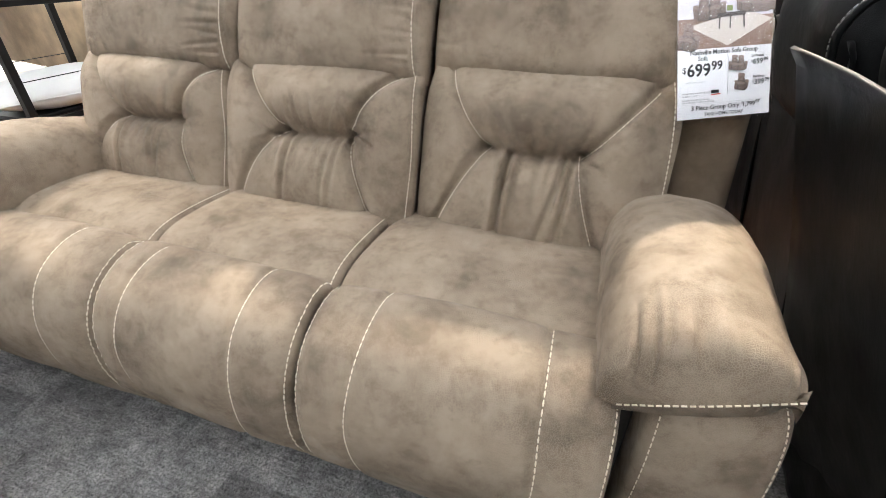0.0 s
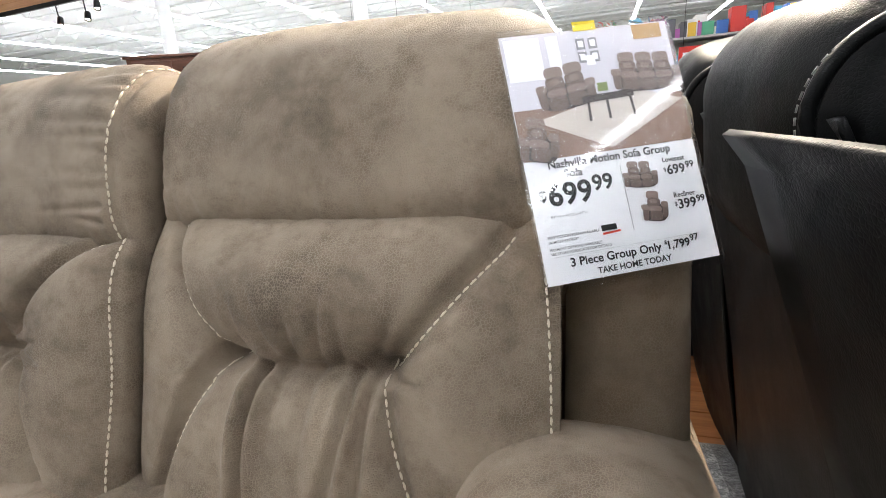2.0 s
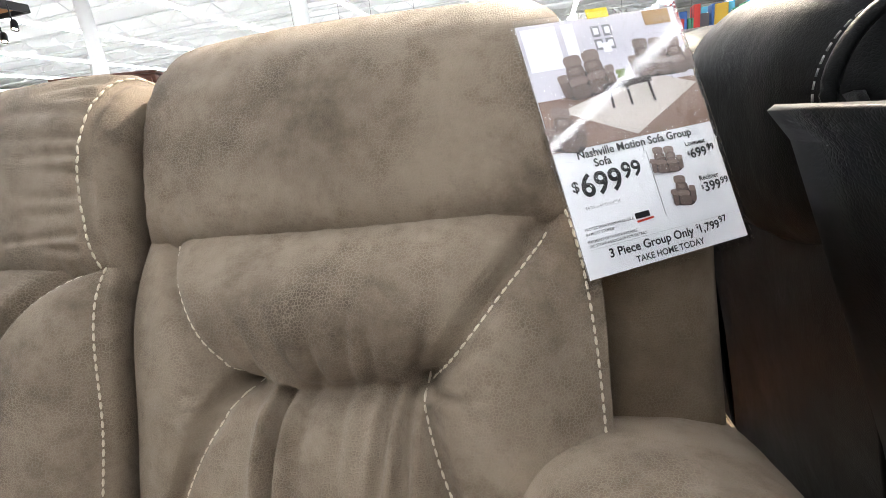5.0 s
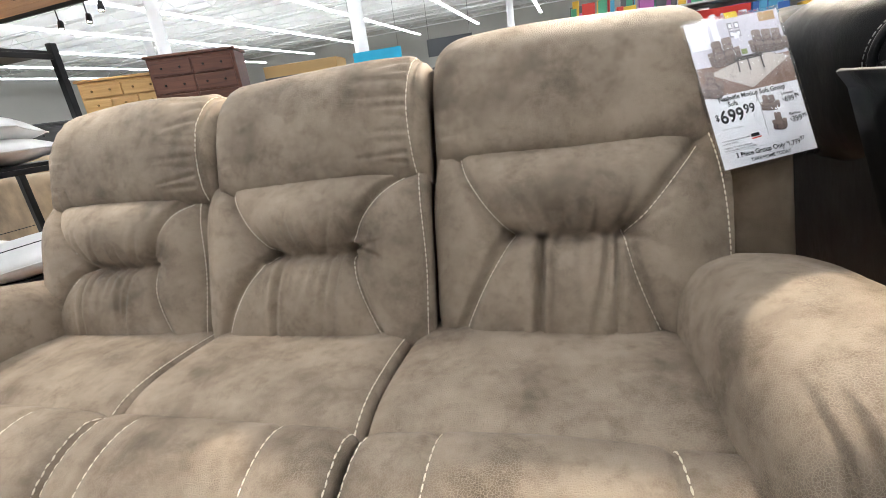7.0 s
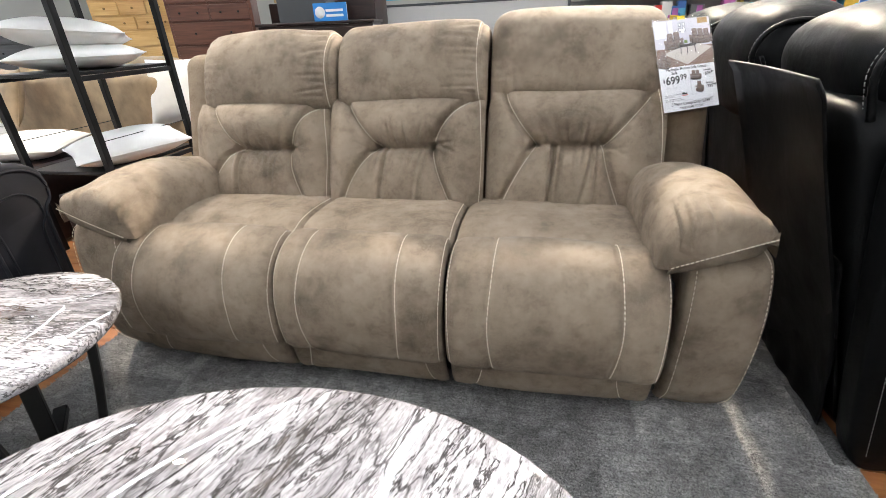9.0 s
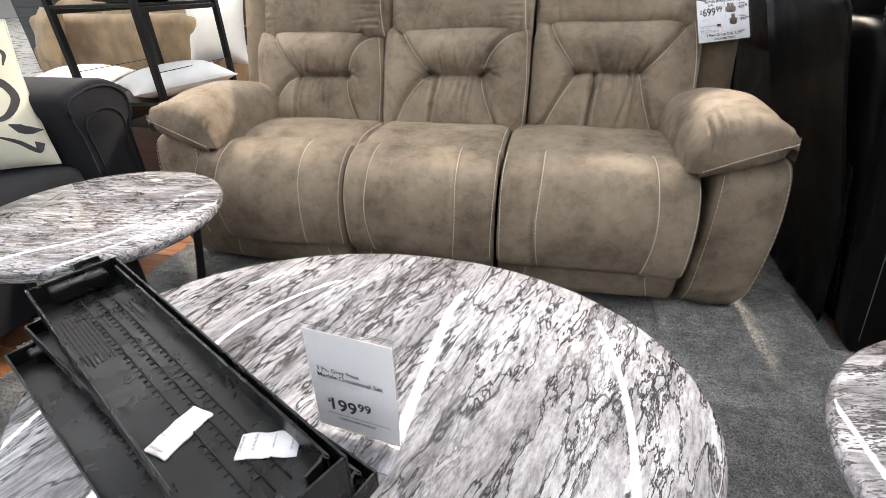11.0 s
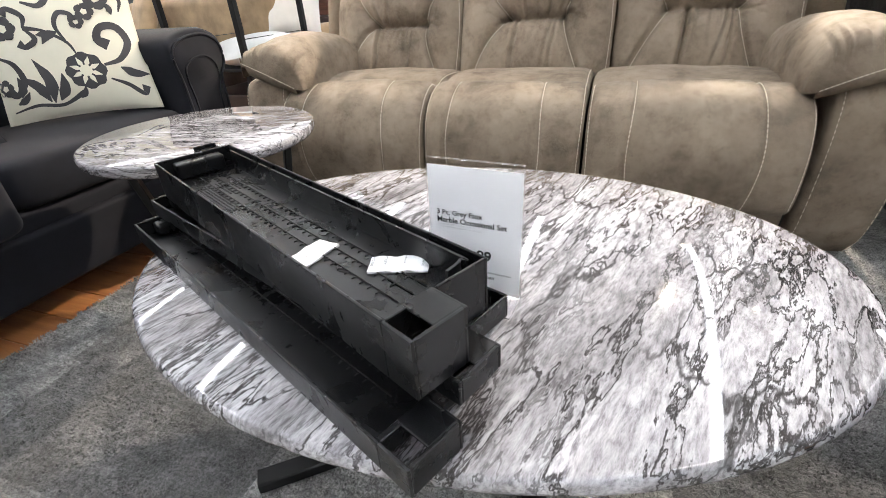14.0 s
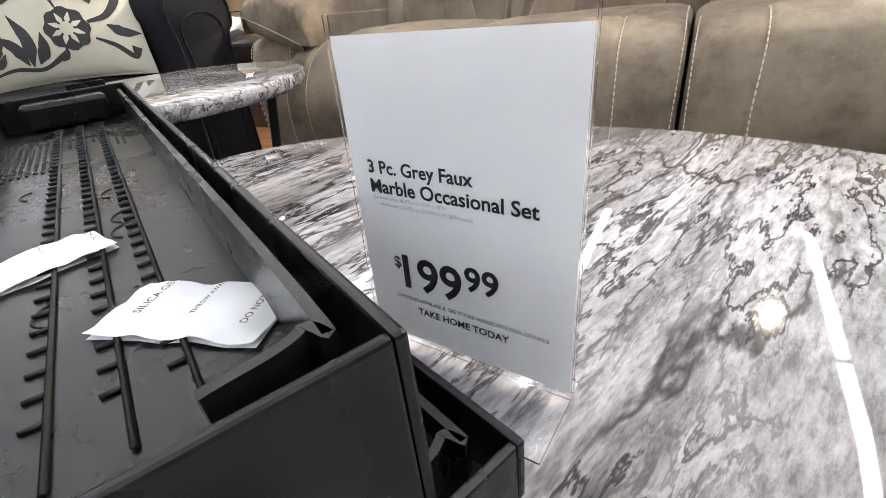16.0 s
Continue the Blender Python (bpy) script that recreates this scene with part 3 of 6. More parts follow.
def track_rail(p, q):
    ob = thing("track_rail", "black lighting track rail hung above the display", "track rail", "track rails")
    part("rail", tube("rail", [p, q], 0.02, BLACK_METAL, 6, (0.018, 0.014)), ob)
    for t in (0.1, 0.9):
        a = Vector(p).lerp(Vector(q), t)
        part("drop_rod", tube("drop_rod", [a, (a.x, a.y, 5.9)], 0.006, BLACK_METAL, 5), ob)
    return ob


ZONE = Matrix()
track_rail((0.6, 2.2, 3.34), (3.2, 2.2, 3.34))
track_rail((-3.0, 0.7, 3.34), (-2.2, 0.7, 3.34))
track_rail((1.2, 4.0, 3.34), (3.2, 4.0, 3.34))
track_light(1.2, 2.2, 3.0, (0.35, -0.7, 0.5), SPOT_POWER)
track_light(2.28, 2.2, 3.0, (0.6, -1.2, 0.4), 0)
track_light(2.3, 4.0, 3.0, (0.5, -0.5, 0.4), 0)
track_light(1.66, 4.0, 3.0, (0, -0.5, 0.4), 0)
track_light(-2.6, 0.7, 3.0, (-1.65, 0.25, 0.6), 220)


def canopy():
    ob = thing("wood_canopy", "hanging orange-wood ceiling canopy with a black edge", "canopy", kind="structure", m=pose(-8.2, 3.3, 3.4))
    for k in range(16):
        part("plank", box("plank", (3.2, 0.3, 0.04), (0, -2.25 + 0.305 * k, 0.06), CANOPY_WOOD, 0.004, 1), ob)
    for s in (-1, 1):
        part("edge", box("edge", (0.05, 4.95, 0.12), (s * 1.63, 0.04, 0.05), BLACK_METAL), ob, "black metal edge")
        part("edge", box("edge", (3.3, 0.05, 0.12), (0, 0.04 + s * 2.5, 0.05), BLACK_METAL), ob, "black metal edge")
    return ob


ZONE = BACK
canopy()
for x, y in ((-6.5, 5.5), (-7.3, 5.9), (-6.5, 4.2), (-8.0, 5.9)):
    track_light(x, y, 3.1, (x + 0.5, y - 1, 0), 0)


ZONE = Matrix()


# ---- reclining sofa ----
def lean(z):
    return (z - 0.73) * 0.33


def sofa():
    ob = thing("reclining_sofa", "three-seat reclining sofa in mottled brown faux suede with cream stitching", "sofa")

    def cushion_parts(c, name, lines, label=""):
        p = part(name, c.mesh(name, SUEDE), ob, label)
        for line in lines:
            tagged(part("stitching", c.stitches("stitching", [line]), p, "cream contrast stitching"), kind="stuff")
        return p

    spans = ((-0.940, -0.328), (-0.324, 0.297), (0.302, 0.930))
    rnd = random.Random(11)
    # lumbar cushions
    for k, (x0, x1) in enumerate(spans):
        zs = (0.455, 0.55, 0.70, 0.82, (0.895, 0.908, 0.925)[k])
        c = Cushion(x0, x1, [(lean(z) - 0.012 + (0.03 if z < 0.5 else 0.022 if z > 0.88 else 0.0) + (0.018 if k == 2 else 0.0), z) for z in zs], 0.062, nu=170, nv=130, round_u=(0.11, 0.075, 0.14)[k], round_v=0.075, back=0.06)
        c.corner = 0.02 if k == 1 else 0.05
        c.soft_u = 0.5 if k == 1 else 0.8
        j = (0.280, 0.291, 0.302)[k]
        lx, rx = ((-0.102, 0.132), (-0.103, 0.115), (-0.116, 0.121))[k]
        top, low = c.length - 0.012, 0.02
        ul = bezier((-0.245, top), (-0.215, 0.40), (lx, j))
        ll = bezier((lx, j), (-0.205, 0.165) if k == 2 else (-0.222, 0.20), (-0.268, low))
        if k == 2:
            ur = bezier((rx, j), (0.175, 0.36), (0.262, top))
        else:
            ur = bezier((rx, j), (0.140, 0.40), (0.268, top))
        lr = bezier((rx, j), (0.135, 0.17), (0.225, low))
        # the outer cushions run on behind the arms: their pattern sits off centre
        off = np.array(((0.015, 0.0, -0.0175)[k], 0.0))
        ul, ll, ur, lr = ul + off, ll + off, ur + off, lr + off
        lx, rx = lx + off[0], rx + off[0]
        if k == 2:
            ur = bezier((rx, j), (0.165, 0.36), (0.268, top))
        for line in (ul, ll, ur, lr):
            c.groove(line, 0.021, 0.012)
            c.groove(line, 0.006, 0.045)
        c.groove([(lx, j), (0.0, j - 0.006), (rx, j)], 0.034, 0.014)
        c.groove([(lx, j), (0.0, j - 0.004), (rx, j)], 0.018, 0.05)
        c.swells += [(0, j + 0.085, 0.12, 0.06, 0.018), (0, j - 0.12, 0.11, 0.09, 0.014), (-0.22, j, 0.07, 0.12, 0.006), (0.22, j, 0.06, 0.12, 0.006)]
        deep = 1.0 if k == 2 else 0.55
        if k == 2:
            c.swells.append((0.30, 0.42, 0.07, 0.12, -0.045))
        for fx, fl, fd in ((-0.068, 0.255, 0.034), (-0.058, 0.12, 0.012), (0.068, 0.20, 0.020), (0.088, 0.24, 0.022), (0.012, 0.14, 0.009), (-0.03, 0.1, 0.006), (0.045, 0.11, 0.006)):
            c.folds.append((bezier((fx, j - 0.01), (fx - 0.005, j - fl / 2), (fx - 0.02 + rnd.uniform(-0.02, 0.02), j - fl)), fd * deep, 0.007))
        for q in range(6):
            fx = -0.095 + 0.038 * q + rnd.uniform(-0.01, 0.01)
            c.folds.append(([(fx, j + 0.012), (fx * 1.3 + rnd.uniform(-0.02, 0.02), j + rnd.uniform(0.05, 0.1))], rnd.uniform(0.006, 0.013), 0.006))
        for q in range(7):
            fx = -0.18 + 0.06 * q + rnd.uniform(-0.015, 0.015)
            c.folds.append(([(fx, 0.012), (fx + rnd.uniform(-0.015, 0.015), rnd.uniform(0.06, 0.12))], rnd.uniform(0.005, 0.011), 0.006))
        for sgn, bx in ((-1, lx), (1, rx)):
            for q in range(4):
                c.folds.append(([(bx + sgn * 0.012, j + rnd.uniform(-0.02, 0.02)), (bx + sgn * rnd.uniform(0.05, 0.09), j + rnd.uniform(-0.06, 0.05))], rnd.uniform(0.004, 0.011), 0.005))
        er = (x1 - x0) / 2 - 0.006
        edge = [(er - 0.012, top + 0.008), (er, 0.25), (er - 0.006, 0.012)]
        edge = catmull(edge, 30)
        c.groove(edge, 0.006, 0.008)
        lines = [ul, ll, ur + (0.003, -0.006), lr + (-0.003, 0), edge + (-0.004, 0)]
        cushion_parts(c, "lumbar_cushion", [l + np.array((0.007 if i < 2 else 0.0, 0.0)) for i, l in enumerate(lines)])
    # head cushions
    for k, (x0, x1) in enumerate(((-0.905, -0.304), (-0.298, 0.296), (0.304, 0.915))):
        back = 0.036 if k == 2 else 0.0
        rise = (-0.022, -0.014, 0.012)[k]
        c = Cushion(x0, x1, [(y + back, z + rise) for y, z in ((0.064, 0.888), (0.078, 0.94), (0.108, 1.03), (0.148, 1.097), (0.21, 1.128), (0.29, 1.09), (0.33, 1.0))], 0.062, nu=150, nv=130, round_u=0.06 if k < 2 else 0.075, round_v=0.06, back=0.08)
        half = (x1 - x0) / 2
        sx = half - 0.026
        edge = catmull([(sx + 0.006, 0.01), (sx - 0.008, 0.16), (sx - 0.002, 0.30), (sx + 0.004, 0.40)], 50)
        if k < 2:
            c.groove(edge, 0.008, 0.008)
            for q in range(15):
                s = 0.05 + 0.024 * q + rnd.uniform(-0.006, 0.006)
                c.folds.append(([(sx - 0.022, s), (sx - 0.02 - rnd.uniform(0.05, 0.13), s + rnd.uniform(-0.02, 0.015))], rnd.uniform(0.002, 0.006), 0.005))
                c.folds.append(([(sx + 0.008, s), (sx + 0.05, s + rnd.uniform(-0.01, 0.02))], rnd.uniform(0.001, 0.003), 0.006))
        for q in range(9):
            fx = -half + 0.05 + (2 * half - 0.1) * q / 8 + rnd.uniform(-0.02, 0.02)
            c.folds.append(([(fx, 0.004), (fx + rnd.uniform(-0.02, 0.02), rnd.uniform(0.04, 0.09))], rnd.uniform(0.003, 0.008), 0.008))
        for q in range(10):
            s = 0.04 + 0.03 * q
            c.folds.append(([(-half + 0.01, s), (-half + rnd.uniform(0.05, 0.10), s + rnd.uniform(-0.02, 0.02))], rnd.uniform(0.001, 0.003), 0.006))
        for q in range(5):
            c.swells.append((rnd.uniform(-0.2, 0.2), rnd.uniform(0.1, 0.3), 0.08, 0.06, rnd.uniform(-0.004, 0.004)))
        cushion_parts(c, "head_cushion", [edge + np.array((-0.006, 0.0))] if k < 2 else [])
    # seats and foot pads
    for k, (x0, x1) in enumerate(((-0.915, -0.310), (-0.304, 0.243), (0.250, 0.868))):
        c = Cushion(x0, x1, [(0.03, 0.50), (-0.06, 0.522), (-0.20, 0.538), (-0.34, 0.538), (-0.43, 0.505)], 0.036, nu=110, nv=90, round_u=0.05, round_v=0.05, back=0.08, flip=-1.0)
        for q in range(6):
            c.swells.append((rnd.uniform(-0.25, 0.25), rnd.uniform(0.08, 0.4), 0.08, 0.07, rnd.uniform(-0.004, 0.004)))
        half = (x1 - x0) / 2
        edge = [(half - 0.012, 0.03), (half - 0.012, c.length - 0.01)]
        cushion_parts(c, "seat_cushion", [edge] if k < 2 else [])
        c = Cushion(x0, x1, [(-0.412, 0.490), (-0.44, 0.530), (-0.50, 0.525), (-0.565, 0.485), (-0.605, 0.41), (-0.614, 0.31), (-0.600, 0.232), (-0.582, 0.216)], 0.044, nu=130, nv=110, round_u=0.045, round_v=0.035, back=0.05, flip=-1.0)
        lines = []
        for sx in ((-0.19, 0.135), (-0.177, 0.124), (-0.172, 0.168))[k]:
            line = catmull([(sx, 0.016), (sx * 1.04, 0.18), (sx * 1.08, 0.32), (sx * 0.98, c.length - 0.006)], 50)
            c.groove(line, 0.009, 0.009)
            lines.append(line + np.array((0.006, 0)))
        edge = catmull([(-half + 0.012, 0.03), (-half + 0.008, 0.2), (-half + 0.014, c.length - 0.02)], 40)
        edge2 = edge * np.array((-1, 1))
        c.swells += [(0, 0.12, 0.14, 0.08, 0.006), (0, 0.30, 0.16, 0.1, 0.008)]
        for q in range(16):
            s = 0.05 + 0.025 * q
            for sg in (-1, 1):
                c.folds.append(([(sg * (half - 0.004), s), (sg * (half - rnd.uniform(0.03, 0.05)), s + rnd.uniform(-0.01, 0.01))], rnd.uniform(0.001, 0.003), 0.005))
        cushion_parts(c, "foot_pad", lines + [edge, edge2])
        # kick panel under the pad
        c = Cushion(x0 + 0.004, x1 - 0.004, [(-0.566, 0.240), (-0.572, 0.19), (-0.560, 0.12), (-0.53, 0.07)], 0.02, nu=70, nv=40, round_u=0.02, round_v=0.03, back=0.03, flip=-1.0)
        slope = catmull([(0.2, 0.02), (0.205, 0.08), (0.23, c.length - 0.01)], 20)
        slope2 = slope * np.array((-1, 1))
        hem = [(-half + 0.02, 0.012), (half - 0.02, 0.012)]
        for l in (slope, slope2):
            c.groove(l, 0.006, 0.008)
        cushion_parts(c, "kick_panel", [slope, slope2, hem])
    # arms
    for s in (-1, 1):
        nu, nv = 96, 110
        fr = [rnd.uniform(0.12, 0.88) * math.pi for _ in range(13)]
        famp = [rnd.uniform(0.005, 0.013) for _ in fr]
        Y = np.linspace(0, 1, nv) ** 1.5
        top = catmull([(-0.556, 0.625), (-0.545, 0.672), (-0.50, 0.712), (-0.40, 0.737), (-0.25, 0.738), (-0.08, 0.710), (0.05, 0.66), (0.14, 0.58)], 200)
        verts = []
        rims = []
        for j in range(nv):
            y, zt = np.array([np.interp(Y[j], np.linspace(0, 1, 200), top[:, q]) for q in (0, 1)])
            droop = math.exp(-((y + 0.556) / 0.05) ** 2)
            for i in range(nu):
                th = math.pi * i / (nu - 1)
                cx = 0.955 - 0.002 * np.clip((-y - 0.2) / 0.35, 0, 1)
                hw = 0.148 - 0.013 * np.clip((-y - 0.25) / 0.3, 0, 1)
                zin, zout = 0.552, 0.60
                zb = zin + (zout - zin) * (1 - math.cos(th)) / 2 + 0.012 * droop * 0
                prof = abs(math.sin(th)) ** 0.72
                x = cx - hw * math.copysign(abs(math.cos(th)) ** 0.82, math.cos(th))
                crest = zt - (0.03 * droop * (1 - math.cos(th)) / 2 * -1.6)
                z = zb + (crest - zb) * prof
                fold = 0
                fade = math.exp(-((y + 0.55) / 0.06) ** 2)
                for a, amp in zip(fr, famp):
                    fold -= amp * (math.exp(-((th - a) / 0.045) ** 2) - 0.5 * math.exp(-((th - a - 0.09) / 0.06) ** 2)) * fade
                fold += 0.004 * noise.noise((x * 7, y * 7, 3 * s)) + 0.002 * noise.noise((x * 22, y * 22, s))
                x += math.cos(th) * -fold * 0.6
                z += fold * math.sin(th)
                verts.append((s * x, y - 0.02 * math.sin(th) * droop, z))
        faces = []
        for j in range(nv - 1):
            for i in range(nu - 1):
                a = j * nu + i
                f = (a, a + 1, a + nu + 1, a + nu)
                faces.append(f if s < 0 else f[::-1])
        # the drooping front lip
        base = len(verts)
        for i in range(nu):
            vx, vy, vz = verts[i]
            t = i / (nu - 1)
            zs = 0.556 + 0.100 * t + 0.008 * math.sin(t * math.pi) + 0.022 * max(0, (t - 0.85) / 0.15) ** 2
            xs = 0.846 + 0.238 * t - 0.006 * max(0, (t - 0.85) / 0.15) ** 2
            verts.append((s * xs, -0.566 - 0.012 * math.sin(t * math.pi), zs))
        for i in range(nu):
            t = i / (nu - 1)
            verts.append((s * (0.846 + 0.238 * t - 0.012 * max(0, (t - 0.8) / 0.2) ** 2), -0.560 - 0.010 * math.sin(t * math.pi), 0.538 + 0.085 * t + 0.04 * max(0, (t - 0.8) / 0.2) ** 2))
        for i in range(nu):
            t = i / (nu - 1)
            verts.append((s * (0.846 + 0.238 * t), -0.50, 0.545 + 0.05 * t))
        for r in range(3):
            for i in range(nu - 1):
                a = (0 if r == 0 else base + (r - 1) * nu) + i
                b = base + r * nu + i
                f = (a, b, b + 1, a + 1)
                faces.append(f if s < 0 else f[::-1])
        arm = part("arm_pillow", mesh_of("arm_pillow", verts, faces, SUEDE), ob)
        dashes = []
        for i in range(22):
            t0, t1 = 0.02 + i * 0.044, 0.02 + i * 0.044 + 0.030
            pq = []
            for t in (t0, t1):
                pq.append((s * (0.846 + 0.238 * t), -0.569 - 0.012 * math.sin(t * math.pi), 0.556 + 0.100 * t + 0.008 * math.sin(t * math.pi) + 0.003))
            dashes.append(tube("dash", pq, 0.0016, THREAD, 5))
        tagged(part("stitching", joined("stitching", dashes), arm, "cream contrast stitching"), kind="stuff")
        # arm front and side panel, slightly bowed
        n = 40
        prof = catmull([(-0.47, 0.03), (-0.525, 0.12), (-0.548, 0.3), (-0.552, 0.45), (-0.53, 0.56), (-0.45, 0.585)], n)
        verts, faces = [], []
        xs = [0.906, 0.909, 0.918, 0.94, 1.01, 1.085, 1.105, 1.118, 1.122, 1.122, 1.118]
        ys = [0.30, 0.02, 0.004, 0.0, -0.006, 0.0, 0.006, 0.02, 0.05, 0.3, 0.85]
        for y, z in prof:
            bow = 0.016 * math.sin(math.pi * np.clip((z - 0.03) / 0.55, 0, 1)) - 0.006
            for q, (x, dy) in enumerate(zip(xs, ys)):
                verts.append((s * (x + bow * (x - 0.9) / 0.22), y + dy, z))
        w = len(xs)
        for a in range(n - 1):
            for q in range(w - 1):
                f = (a * w + q, a * w + q + 1, (a + 1) * w + q + 1, (a + 1) * w + q)
                faces.append(f if s > 0 else f[::-1])
        faces.append(tuple((n - 1) * w + q for q in range(w)))
        panel = part("arm_panel", mesh_of("arm_panel", verts, faces, SUEDE), ob)
        dashes = []
        for xx, dy in ((0.925, 0.001), (1.105, 0.004)):
            for i in range(0, n - 3, 1):
                y, z = prof[i]
                y2, z2 = prof[i + 1]
                bow = 0.016 * math.sin(math.pi * np.clip((z - 0.03) / 0.55, 0, 1)) - 0.006
                x_ = s * (xx + bow * (xx - 0.9) / 0.22)
                dashes.append(tube("dash", [(x_, y + dy - 0.003, z), (x_, y + (y2 - y) * 0.6 + dy - 0.003, z + (z2 - z) * 0.6)], 0.0013, THREAD, 5))
        tagged(part("stitching", joined("stitching", dashes), panel, "cream contrast stitching"), kind="stuff")
        # outer wing of the back
        wing = box("back_wing", (0.17, 0.30, 0.66), (0, 0, 0), SUEDE_SIDE, 0.07, 6, pose(s * 1.016, 0.268, 0.74, -17, 0, 0), True)
        part("back_wing", wing, ob)
    part("back_shell", box("back_shell", (1.88, 0.16, 0.93), (0, 0, 0), SUEDE_SIDE, 0.05, 4, pose(0, 0.25, 0.60, -15, 0, 0), True), ob)
    # base block inside the sofa; its near-black colour paints the gaps' shade
    part("seat_base", box("seat_base", (1.80, 0.78, 0.40), (0, -0.10, 0.27), GAP, 0.01), ob, "seat base block, coloured near black as shade between the cushions")
    for x in (-0.8, 0.8):
        for y in (-0.42, 0.25):
            part("foot", box("foot", (0.06, 0.06, 0.07), (x, y, 0.047), BLACK_METAL, 0.006), ob, "black plastic foot")
    return ob


sofa()


# ---- tables ----
def bar_base(parent, hub, tips, top_z, top_reach, floor_z):
    """Crossed floor bars with curved uprights."""
    for tip in tips:
        d = Vector((tip[0] - hub[0], tip[1] - hub[1], 0))
        n = d.normalized()
        start = Vector((hub[0], hub[1], floor_z + 0.03)) + n * 0.0
        end = Vector((tip[0], tip[1], floor_z + 0.02))
        part("floor_bar", tube("floor_bar", [start, start.lerp(end, 0.5), end - n * 0.02, end], 0, BLACK_METAL, 8, (0.02, 0.014)), parent)
        a = start + d * 0.42
        pts = catmull([(a.x, a.y, floor_z + 0.04), *[(hub[0] + n.x * r, hub[1] + n.y * r, z) for r, z in ((d.length * 0.50, floor_z + 0.14), (d.length * 0.60, floor_z + 0.55 * top_z), (top_reach, top_z - 0.035))]], 14)
        part("upright", tube("upright", [tuple(p) for p in pts], 0, BLACK_METAL, 8, (0.022, 0.011)), parent)
    part("hub", lathe("hub", [(0.03, 0), (0.045, 0.004), (0.045, 0.022), (0.035, 0.03)], BLACK_METAL, 24), parent, m=pose(hub[0], hub[1], floor_z + 0.036))


def marble_top(parent, a, b, z, mat, turn=0.0, sides=96):
    t = 0.034
    rings = [(0.90, z - t), (0.972, z - t + 0.002), (0.988, z - t + 0.008), (0.998, z - t * 0.55), (1.0, z - t * 0.38), (0.996, z - 0.006), (0.988, z - 0.0015), (0.978, z), (0.5, z)]
    me = lathe("tabletop", [(r * a, h) for r, h in rings], mat, sides, b / a)
    return part("tabletop", me, parent, "glossy grey and white faux marble top", pose(0, 0, 0, 0, 0, turn))


def cocktail_table():
    ob = thing("cocktail_table", "oval cocktail table, glossy grey faux marble top, black metal base", "coffee table", m=pose(0.093, -1.449, 0.012))
    marble_top(ob, 0.606, 0.432, 0.447, MARBLE_LONG, 3)
    bar_base(ob, (0, 0.0), [(0.306, -0.295), (-0.356, -0.278), (0.33, 0.30), (-0.33, 0.30)], 0.447, 0.35, 0.003)
    return ob


def end_table(x, y, r, tips, mat, label):
    ob = thing("end_table", label, "end table", "marble end tables", m=pose(x, y, 0.012))
    marble_top(ob, r, r, 0.53, mat)
    bar_base(ob, (0, 0), tips, 0.53, r * 0.72, 0.003)
    return ob


cocktail_table()
end_table(-0.815, -1.085, 0.322, [(-0.235, -0.215), (0.235, -0.215), (0.235, 0.235), (-0.235, 0.235)], MARBLE_FINE, "round end table, streaked grey faux marble top, beside the charcoal sofa")
end_table(1.128, -1.572, 0.342, [(-0.20, 0.293), (-0.328, -0.194), (0.26, -0.22), (0.26, 0.25)], MARBLE_FINE_B, "round end table, pale streaked faux marble top, crossed black bars")


